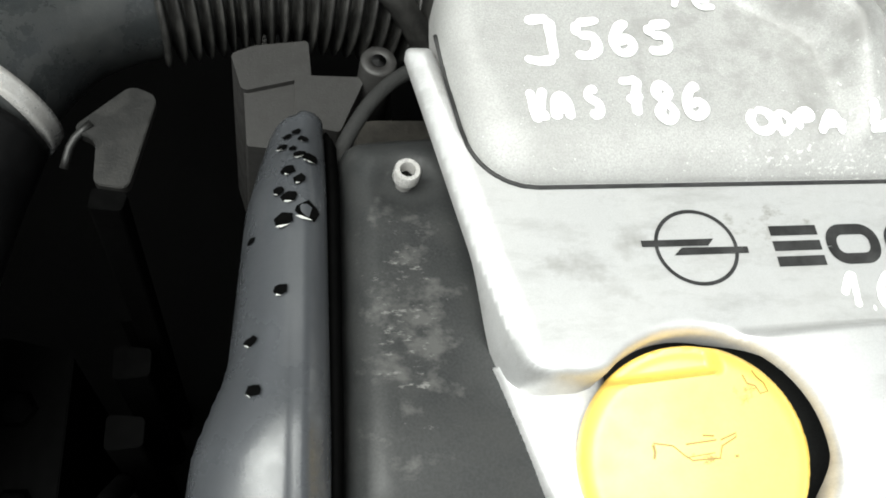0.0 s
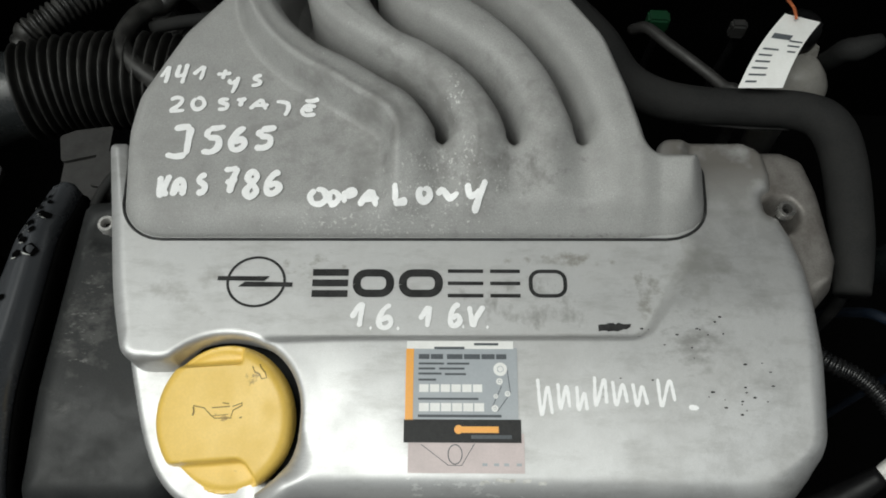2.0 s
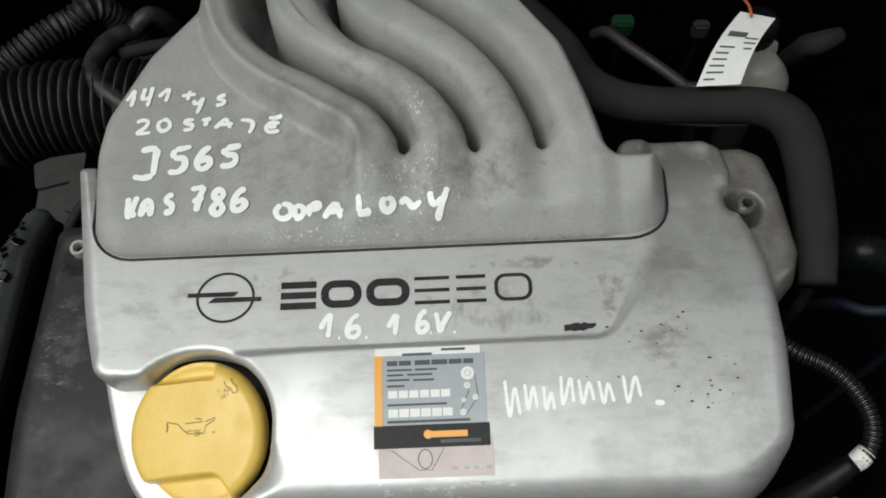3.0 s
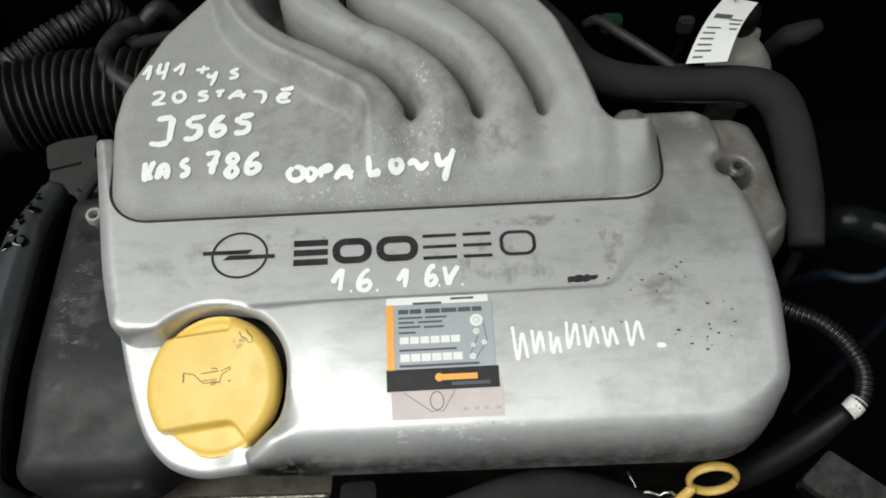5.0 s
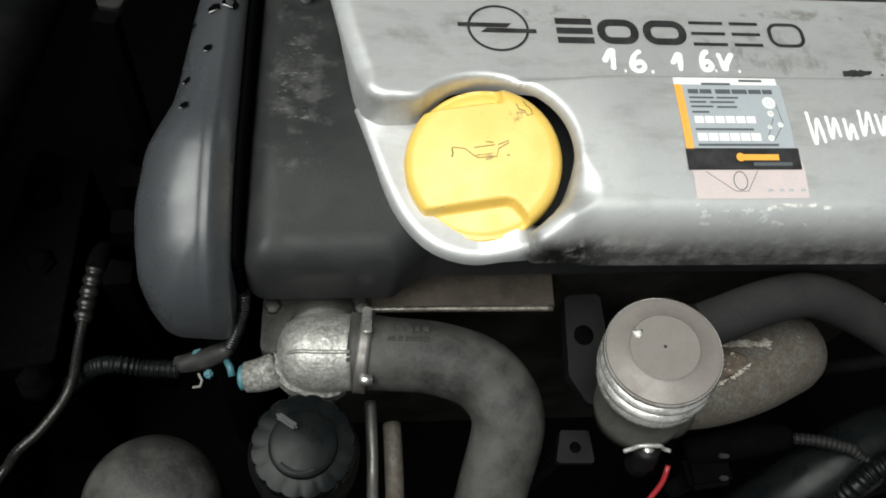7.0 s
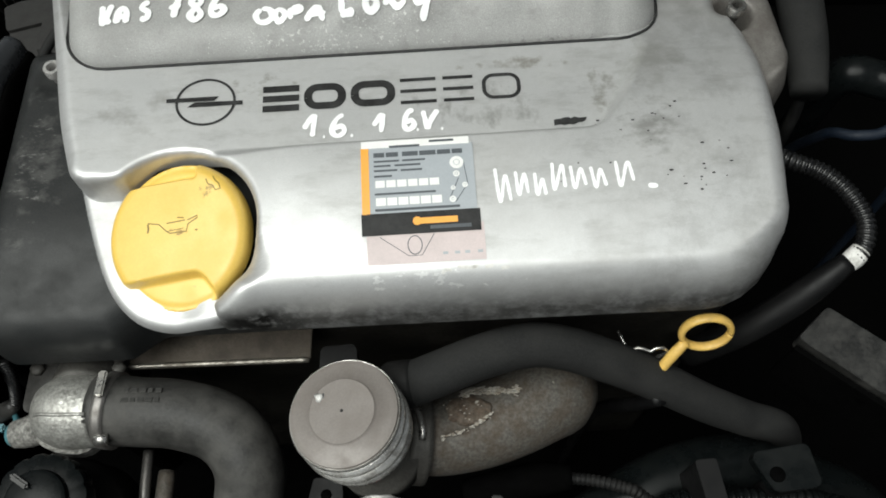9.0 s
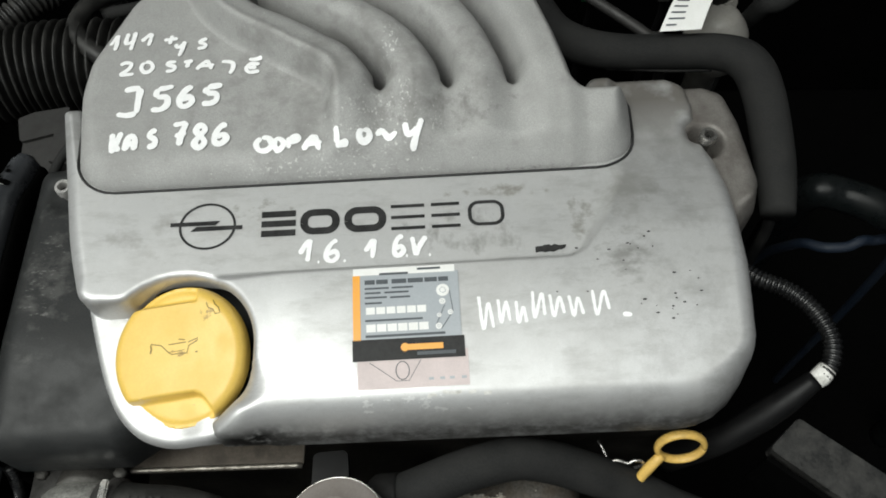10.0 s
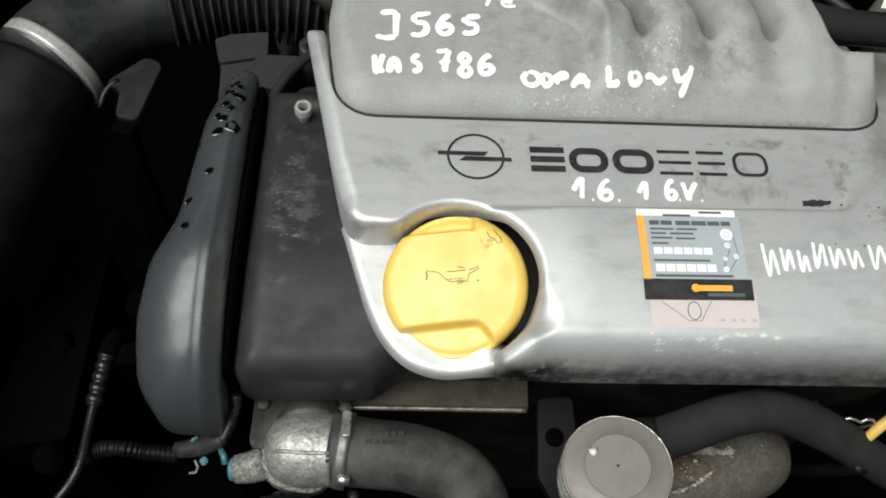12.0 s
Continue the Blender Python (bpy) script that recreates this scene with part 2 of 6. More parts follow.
BRIGHT = mat("bright_ribbed_metal", (0.62, 0.61, 0.58), 0.28, 0.6, (0.12, 0.105, 0.09), 0.75, 200.0, 0.1, 900.0, 0.3)
DARK_ORANGE = mat("dull_orange_string", (0.45, 0.13, 0.05), 0.6, 0.0, None, 0.0, 90.0, 0.1, 900.0, 0.0)
DARK_STEEL = mat("dark_dusty_steel", (0.007, 0.007, 0.0066), 0.6, 0.2, (0.020, 0.019, 0.017), 0.7, 80.0, 0.15, 800.0, 0.2)
CORRODED = mat("white_corrosion", (0.40, 0.38, 0.34), 0.8, 0.0, (0.2, 0.15, 0.1), 0.8, 260.0, 0.4, 500.0, 1.0, 400.0)
DARK_LINE = mat("oily_dark_metal", (0.045, 0.044, 0.042), 0.3, 0.7, (0.012, 0.011, 0.010), 0.8, 90.0, 0.2, 700.0, 0.3, 500.0)
GREY_STEEL = mat("grey_sheet_metal", (0.036, 0.035, 0.034), 0.6, 0.3, (0.024, 0.023, 0.022), 0.9, 90.0, 0.12, 800.0, 0.2)
YELLOW = mat("yellow_plastic", (0.80, 0.54, 0.115), 0.42, 0.0, (0.70, 0.46, 0.09), 0.5, 60.0, 0.03, 700.0, 0.05, coat=0.15)
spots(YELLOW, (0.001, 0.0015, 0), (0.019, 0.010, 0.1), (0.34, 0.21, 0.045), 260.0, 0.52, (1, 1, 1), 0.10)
# darker blotches at the front hollow's edge and by the arrow
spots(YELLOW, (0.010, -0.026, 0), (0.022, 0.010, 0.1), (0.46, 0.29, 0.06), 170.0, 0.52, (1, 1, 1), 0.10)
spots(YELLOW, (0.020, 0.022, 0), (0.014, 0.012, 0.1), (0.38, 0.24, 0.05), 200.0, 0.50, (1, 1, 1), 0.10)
YELLOW_INK = mat("dark_emboss", (0.24, 0.165, 0.035), 0.6, 0.0, None, 0.0, 60.0, 0.1, 900.0, 0.0)
DIP = mat("dipstick_yellow", (0.72, 0.47, 0.12), 0.45, 0.0, (0.42, 0.27, 0.09), 0.6, 90.0, 0.06, 700.0, 0.1)
INK = mat("black_print", (0.022, 0.022, 0.022), 0.5, 0.0, (0.06, 0.06, 0.06), 0.5, 120.0, 0.1, 900.0, 0.0, spec=0.2)
MARKER = mat("white_marker", (0.95, 0.95, 0.95), 0.5, 0.0, (0.82, 0.82, 0.82), 0.4, 260.0, 0.03, 900.0, 0.05)
PAPER = mat("white_paper", (0.85, 0.85, 0.83), 0.5, 0.0, (0.72, 0.71, 0.68), 0.4, 90.0, 0.02, 900.0, 0.0)
FIELD = mat("grey_print", (0.40, 0.425, 0.45), 0.4, 0.0, (0.32, 0.35, 0.38), 0.4, 60.0, 0.03, 900.0, 0.0)
ORANGE = mat("orange_print", (0.9, 0.4, 0.06), 0.4, 0.0, (0.85, 0.45, 0.15), 0.4, 60.0, 0.03, 900.0, 0.0)
PINK = mat("faded_pink_paper", (0.6, 0.51, 0.5), 0.5, 0.0, (0.5, 0.44, 0.43), 0.5, 70.0, 0.03, 900.0, 0.0)
TEXT_GREY = mat("grey_ink", (0.1, 0.11, 0.12), 0.5, 0.0, None, 0.0, 90.0, 0.1, 900.0, 0.0, spec=0.2)
CONDUIT = mat("ribbed_conduit_plastic", (0.008, 0.008, 0.0085), 0.3, 0.0, (0.02, 0.02, 0.019), 0.4, 80.0, 0.2, 800.0, 0.1, spec=0.6)
TAPE = mat("white_tape", (0.74, 0.73, 0.70), 0.5, 0.0, (0.3, 0.29, 0.26), 0.7, 220.0, 0.06, 900.0, 0.4, 400.0)
TEAL = mat("teal_plastic", (0.06, 0.17, 0.20), 0.45, 0.0, (0.05, 0.15, 0.16), 0.4, 120.0, 0.05, 900.0, 0.0)
RED = mat("red_wire_skin", (0.24, 0.015, 0.02), 0.45, 0.0, None, 0.0, 90.0, 0.05, 900.0, 0.0)
BLUE = mat("blue_wire_skin", (0.002, 0.007, 0.017), 0.7, 0.0, None, 0.0, 90.0, 0.05, 900.0, 0.0)
GREEN = mat("green_plastic", (0.006, 0.04, 0.016), 0.5, 0.0, None, 0.0, 90.0, 0.1, 900.0, 0.0)
CHIP_LIGHT = mat("fresh_broken_edge", (0.5, 0.5, 0.48), 0.6, 0.0, None, 0.0, 90.0, 0.1, 900.0, 0.1)
CLOUDY = mat("cloudy_plastic", (0.26, 0.25, 0.23), 0.5, 0.0, (0.14, 0.13, 0.11), 0.5, 60.0, 0.06, 900.0, 0.1)
RES_BLACK = mat("oily_black_plastic", (0.0040, 0.0050, 0.0052), 0.36, 0.0, (0.010, 0.011, 0.0105), 0.4, 60.0, 0.15, 800.0, 0.1, spec=0.14)
BLOCK = mat("oily_cast_iron", (0.020, 0.0185, 0.016), 0.55, 0.1, (0.045, 0.041, 0.034), 0.6, 30.0, 0.3, 300.0, 0.5, 300.0, spec=0.3)
# near-black stands for unlit depths: bay walls, deep castings, gaps, hole discs
BAY = mat("bay_shade_black", (0.0018, 0.0018, 0.0018), 0.95, 0.0, (0.003, 0.003, 0.003), 0.5, 12.0, 0.2, 200.0, 0.2, 200.0, spec=0.01)
BODY_PAINT = mat("dark_body_paint", (0.13, 0.132, 0.135), 0.6, 0.0, (0.16, 0.16, 0.16), 0.4, 6.0, 0.1, 200.0, 0.1, 200.0, spec=0.1)
ASPHALT = mat("asphalt", (0.06, 0.06, 0.058), 0.9, 0.0, (0.1, 0.098, 0.09), 0.5, 3.0, 0.3, 120.0, 0.5, 150.0, spec=0.1)


# ---------------------------------------------------------------- mesh helpers
def mesh(name, verts, faces, smooth=True):
    me = bpy.data.meshes.new(name)
    me.from_pydata([tuple(map(float, v)) for v in verts], [], [tuple(map(int, f)) for f in faces])
    bm = bmesh.new()
    bm.from_mesh(me)
    bmesh.ops.recalc_face_normals(bm, faces=bm.faces)
    bm.to_mesh(me)
    bm.free()
    me.polygons.foreach_set("use_smooth", [smooth] * len(me.polygons))
    me.update()
    return me


def thing(name, label, category, m=None, group="", kind=""):
    ob = new(name)
    ob.empty_display_size = 0.02
    if m is not None:
        ob.matrix_world = m
    return tagged(ob, label, category, group, kind)


def part(name, me, material, parent, label="", m=None, sharp=None):
    ob = new(name, me)
    if material is not None and not me.materials:
        me.materials.append(material)
    if sharp is not None:
        me.set_sharp_from_angle(angle=radians(sharp))
    ob.parent = parent
    if m is not None:
        ob.matrix_basis = m
    if label:
        ob["label"] = label
    return ob


def solo(name, me, material, label, category, m=None, group="", kind="", sharp=None):
    ob = new(name, me)
    me.materials.append(material)
    if sharp is not None:
        me.set_sharp_from_angle(angle=radians(sharp))
    if m is not None:
        ob.matrix_world = m
    return tagged(ob, label, category, group, kind)


def spline(points, per=8):
    """A smooth line through points (any dimension)."""
    p = np.array(points, float)
    p = np.vstack([2 * p[0] - p[1], p, 2 * p[-1] - p[-2]])
    out = []
    for i in range(1, len(p) - 2):
        a, b, c, d = p[i - 1:i + 3]
        for t in np.linspace(0, 1, per, endpoint=False):
            out.append(0.5 * (2 * b + (c - a) * t + (2 * a - 5 * b + 4 * c - d) * t * t + (3 * b - a - 3 * c + d) * t ** 3))
    out.append(p[-2])
    return np.array(out)


def even(line, step):
    """The line at even steps of arc length."""
    d = np.r_[0, np.cumsum(np.linalg.norm(np.diff(line[:, :3], axis=0), axis=1))]
    s = np.linspace(0, d[-1], max(3, int(d[-1] / step) + 1))
    return np.stack([np.interp(s, d, line[:, k]) for k in range(line.shape[1])], 1), s


def tube(points, radius, sides=18, step=0.004, rib=None, hollow=False, flat=1.0):
    """A hose along points. radius: one value or one a point. rib: (pitch, depth, sharpness) of its corrugation."""
    radii = [radius] * len(points) if isinstance(radius, (int, float)) else radius
    line = spline([(*p, r) for p, r in zip(points, radii)])
    line, s = even(line, rib[0] / 7 if rib else step)
    pos, rad = line[:, :3], line[:, 3].copy()
    if rib:
        rad += rib[1] * (np.abs(np.cos(np.pi * s / rib[0])) ** (rib[2] if len(rib) > 2 else 0.7) - 0.6)
    tan = np.gradient(pos, axis=0)
    tan /= np.linalg.norm(tan, axis=1)[:, None]
    side = np.cross(tan[0], (0, 0, 1) if abs(tan[0][2]) < 0.9 else (0, 1, 0))
    verts, faces = [], []
    for i in range(len(pos)):
        side = side - (side @ tan[i]) * tan[i]
        side /= np.linalg.norm(side)
        up = np.cross(side, tan[i])
        for k in range(sides):
            a = 2 * math.pi * k / sides
            verts.append(pos[i] + rad[i] * (math.cos(a) * side + flat * math.sin(a) * up))
    for i in range(len(pos) - 1):
        for k in range(sides):
            a, b = i * sides + k, i * sides + (k + 1) % sides
            faces.append((a, b, b + sides, a + sides))
    faces.append(tuple(range(sides))[::-1])
    faces.append(tuple((len(pos) - 1) * sides + k for k in range(sides)))
    return mesh("tube", verts, faces)


def lathe(profile, sides=48, wobble=None):
    """A body of revolution round z from (radius, z) rows, top to bottom; wobble(angle, r, z) may change the radius."""
    verts, faces = [], []
    for r, z in profile:
        for k in range(sides):
            a = 2 * math.pi * k / sides
            q = wobble(a, r, z) if wobble else r
            verts.append((q * math.cos(a), q * math.sin(a), z))
    for i in range(len(profile) - 1):
        for k in range(sides):
            a, b = i * sides + k, i * sides + (k + 1) % sides
            faces.append((a, b, b + sides, a + sides))
    faces.append(tuple(range(sides)))
    faces.append(tuple((len(profile) - 1) * sides + k for k in range(sides)))
    return mesh("lathe", verts, faces)


def rpoly(corners, n=7):
    """A closed outline from corners (x, y, radius), each rounded."""
    c = np.array(corners, float)
    out = []
    for i in range(len(c)):
        p, a, b = c[i, :2], c[i - 1, :2], c[(i + 1) % len(c), :2]
        u, v = (a - p) / np.linalg.norm(a - p), (b - p) / np.linalg.norm(b - p)
        half = math.acos(np.clip(u @ v, -1, 1)) / 2
        cut = min(c[i, 2] / math.tan(half), 0.49 * np.linalg.norm(a - p), 0.49 * np.linalg.norm(b - p))
        if cut < 1e-6 or half > 1.55:
            out.append(p)
            continue
        r = cut * math.tan(half)
        mid = p + (u + v) / np.linalg.norm(u + v) * (r / math.sin(half))
        s, e = p + u * cut - mid, p + v * cut - mid
        a0 = math.atan2(s[1], s[0])
        da = (math.atan2(e[1], e[0]) - a0 + math.pi) % (2 * math.pi) - math.pi
        for k in range(n):
            t = a0 + da * k / (n - 1)
            out.append(mid + r * np.array((math.cos(t), math.sin(t))))
    return np.array(out)


def sd_poly(x, y, poly):
    """The signed distance to an outline, negative inside."""
    shape = np.shape(x)
    q = np.stack([np.ravel(x), np.ravel(y)], 1)
    best, inside = np.full(len(q), 1e9), np.zeros(len(q), bool)
    for a, b in zip(poly, np.roll(poly, -1, axis=0)):
        e, w = b - a, q - a
        t = np.clip((w @ e) / (e @ e + 1e-18), 0, 1)
        best = np.minimum(best, ((w - t[:, None] * e) ** 2).sum(1))
        cross = (a[1] > q[:, 1]) != (b[1] > q[:, 1])
        with np.errstate(divide="ignore", invalid="ignore"):
            at = a[0] + (q[:, 1] - a[1]) / (b[1] - a[1] + 1e-18) * e[0]
        inside ^= cross & (q[:, 0] < at)
    return (np.sqrt(best) * np.where(inside, -1, 1)).reshape(shape)


def d_line(x, y, line):
    """The distance to an open line, and how far along it (0 to 1) the nearest place lies."""
    shape = np.shape(x)
    q = np.stack([np.ravel(x), np.ravel(y)], 1)
    best, along = np.full(len(q), 1e9), np.zeros(len(q))
    n = len(line) - 1
    for i in range(n):
        a, e = line[i], line[i + 1] - line[i]
        t = np.clip(((q - a) @ e) / (e @ e + 1e-18), 0, 1)
        d = ((q - a - t[:, None] * e) ** 2).sum(1)
        along = np.where(d < best, (i + t) / n, along)
        best = np.minimum(best, d)
    return np.sqrt(best).reshape(shape), along.reshape(shape)


def step01(x, lo, hi):
    t = np.clip((np.asarray(x, float) - lo) / (hi - lo), 0, 1)
    return t * t * (3 - 2 * t)


def drop(d, wide, high):
    """How far a rounded edge has fallen at d inside the outline."""
    t = np.clip(1 - d / wide, 0, 1)
    return high * (1 - np.sqrt(np.clip(1 - t * t, 0, 1)))


def plate(poly, height, step, skirt, name="plate"):
    """A moulded shell: the surface height(x, y) inside an outline, with a wall down to skirt (a height, or a function of x and y) all round."""
    lo, hi = poly.min(0) - 2 * step, poly.max(0) + 2 * step
    xs, ys = np.arange(lo[0], hi[0], step), np.arange(lo[1], hi[1], step)
    gx, gy = np.meshgrid(xs, ys, indexing="ij")
    sd = sd_poly(gx, gy, poly)
    inside = sd < -0.3 * step
    eps = step * 0.2
    dx = (sd_poly(gx + eps, gy, poly) - sd_poly(gx - eps, gy, poly)) / (2 * eps)
    dy = (sd_poly(gx, gy + eps, poly) - sd_poly(gx, gy - eps, poly)) / (2 * eps)
    px, py = np.where(inside, gx, gx - sd * dx), np.where(inside, gy, gy - sd * dy)
    cell = inside[:-1, :-1] | inside[1:, :-1] | inside[:-1, 1:] | inside[1:, 1:]
    ids = np.arange(gx.size).reshape(gx.shape)
    i, j = np.nonzero(cell)
    quads = np.stack([ids[i, j], ids[i + 1, j], ids[i + 1, j + 1], ids[i, j + 1]], 1)
    used = np.unique(quads)
    back = np.full(gx.size, -1)
    back[used] = np.arange(len(used))
    quads = back[quads]
    x, y = px.ravel()[used], py.ravel()[used]
    z = height(x, y)
    verts = np.stack([x, y, z], 1)
    edges = np.concatenate([quads[:, [k, (k + 1) % 4]] for k in range(4)])
    key = np.sort(edges, 1)
    _, first, count = np.unique(key[:, 0].astype(np.int64) * len(used) + key[:, 1], return_index=True, return_counts=True)
    rim = edges[first[count == 1]]
    rim_ids = np.unique(rim)
    low = {int(v): len(verts) + k for k, v in enumerate(rim_ids)}
    foot = verts[rim_ids].copy()
    foot[:, 2] = np.minimum(foot[:, 2] - 0.001, skirt(foot[:, 0], foot[:, 1]) if callable(skirt) else skirt)
    verts = np.vstack([verts, foot])
    faces = [tuple(q) for q in quads.tolist()] + [(b, a, low[a], low[b]) for a, b in rim.tolist()]
    return mesh(name, verts, faces)


def prism(poly, z0, z1, bevel=0.0, name="prism", segments=2):
    """An upright slab with an outline, its edges bevelled."""
    bm = bmesh.new()
    f = bm.faces.new([bm.verts.new((*p, z0)) for p in poly])
    r = bmesh.ops.extrude_face_region(bm, geom=[f])
    bmesh.ops.translate(bm, vec=(0, 0, z1 - z0), verts=[v for v in r["geom"] if isinstance(v, bmesh.types.BMVert)])
    bmesh.ops.recalc_face_normals(bm, faces=bm.faces)
    if bevel:
        bmesh.ops.bevel(bm, geom=list(bm.edges), offset=bevel, segments=segments, affect='EDGES', clamp_overlap=True)
    me = bpy.data.meshes.new(name)
    bm.to_mesh(me)
    bm.free()
    me.polygons.foreach_set("use_smooth", [True] * len(me.polygons))
    me.set_sharp_from_angle(angle=radians(35))
    return me


def block(sx, sy, sz, bevel=0.002, name="block"):
    """A box on z = 0 with rounded edges."""
    return prism(np.array([(-sx / 2, -sy / 2), (sx / 2, -sy / 2), (sx / 2, sy / 2), (-sx / 2, sy / 2)]), 0, sz, bevel, name)


def disc_poly(x, y, r, n=20, ry=None):
    a = np.linspace(0, 2 * math.pi, n, endpoint=False)
    return np.stack([x + r * np.cos(a), y + (ry or r) * np.sin(a)], 1)


def film_patch(u0, v0, u1, v1, height, lift, cells=0.003, skew=0.0):
    """A thin printed rectangle that lies on the surface height(u, v)."""
    nu, nv = max(2, int((u1 - u0) / cells) + 1), max(2, int((v1 - v0) / cells) + 1)
    gu, gv = np.meshgrid(np.linspace(u0, u1, nu), np.linspace(v0, v1, nv), indexing="ij")
    gu = gu + skew * (gv - v0)
    z = height(gu, gv) + lift
    verts = np.stack([gu.ravel(), gv.ravel(), z.ravel()], 1)
    faces = [(i * nv + j, (i + 1) * nv + j, (i + 1) * nv + j + 1, i * nv + j + 1) for i in range(nu - 1) for j in range(nv - 1)]
    return mesh("patch", verts, faces)


def film_shape(polys, height, lift):
    """Thin printed polygons on the surface, as one mesh."""
    verts, faces = [], []
    for poly in polys:
        poly = np.asarray(poly, float)
        z = height(poly[:, 0], poly[:, 1]) + lift
        faces.append(tuple(range(len(verts), len(verts) + len(poly))))
        verts += [(u, v, w) for (u, v), w in zip(poly, z)]
    return mesh("shape", verts, faces)


def stroke_quads(points, width):
    """Quads along a line of plan points, as wide as a pen."""
    p = np.array(points, float)
    t = np.gradient(p, axis=0)
    t /= np.linalg.norm(t, axis=1)[:, None] + 1e-12
    nrm = np.stack([-t[:, 1], t[:, 0]], 1) * width / 2
    return [[p[i] + nrm[i], p[i + 1] + nrm[i + 1], p[i + 1] - nrm[i + 1], p[i] - nrm[i]] for i in range(len(p) - 1)]


def film_ring(u, v, r, width, height, lift, n=36, ry=None):
    a = np.linspace(0, 2 * math.pi, n + 1)
    k = (ry or r) / r
    return film_shape(stroke_quads(np.stack([u + r * np.cos(a), v + r * k * np.sin(a)], 1), width), height, lift)


def brush(lines, width, height, lift, phase=0.0):
    """Marker strokes along plan points: round ends, a hand's uneven pressure, laid on the surface height(u, v)."""
    verts, faces = [], []
    for k, line in enumerate(lines):
        p, s = even(spline(line, 8), width * 0.22)
        t = np.gradient(p, axis=0)
        t /= np.linalg.norm(t, axis=1)[:, None] + 1e-12
        end = np.minimum(s, s[-1] - s) / (0.5 * width)
        w = 0.5 * width * np.sqrt(np.clip(1 - (1 - np.clip(end, 0.03, 1)) ** 2, 0, 1))
        w = w * (1 + 0.10 * np.sin(s / width * 1.1 + 9 * phase + k) + 0.06 * np.sin(s / width * 2.9 + 17 * phase))
        side = np.stack([-t[:, 1], t[:, 0]], 1) * w[:, None]
        q = (p[:, None] + side[:, None] * np.linspace(-1, 1, 4)[None, :, None]).reshape(-1, 2)
        z = height(q[:, 0], q[:, 1]) + lift + 0.00004 * (k + np.arange(len(q)) / len(q))
        base = len(verts)
        verts += list(zip(q[:, 0], q[:, 1], z))
        faces += [(base + 4 * i + j, base + 4 * i + j + 1, base + 4 * i + j + 5, base + 4 * i + j + 4) for i in range(len(p) - 1) for j in range(3)]
    return mesh("writing", verts, faces)


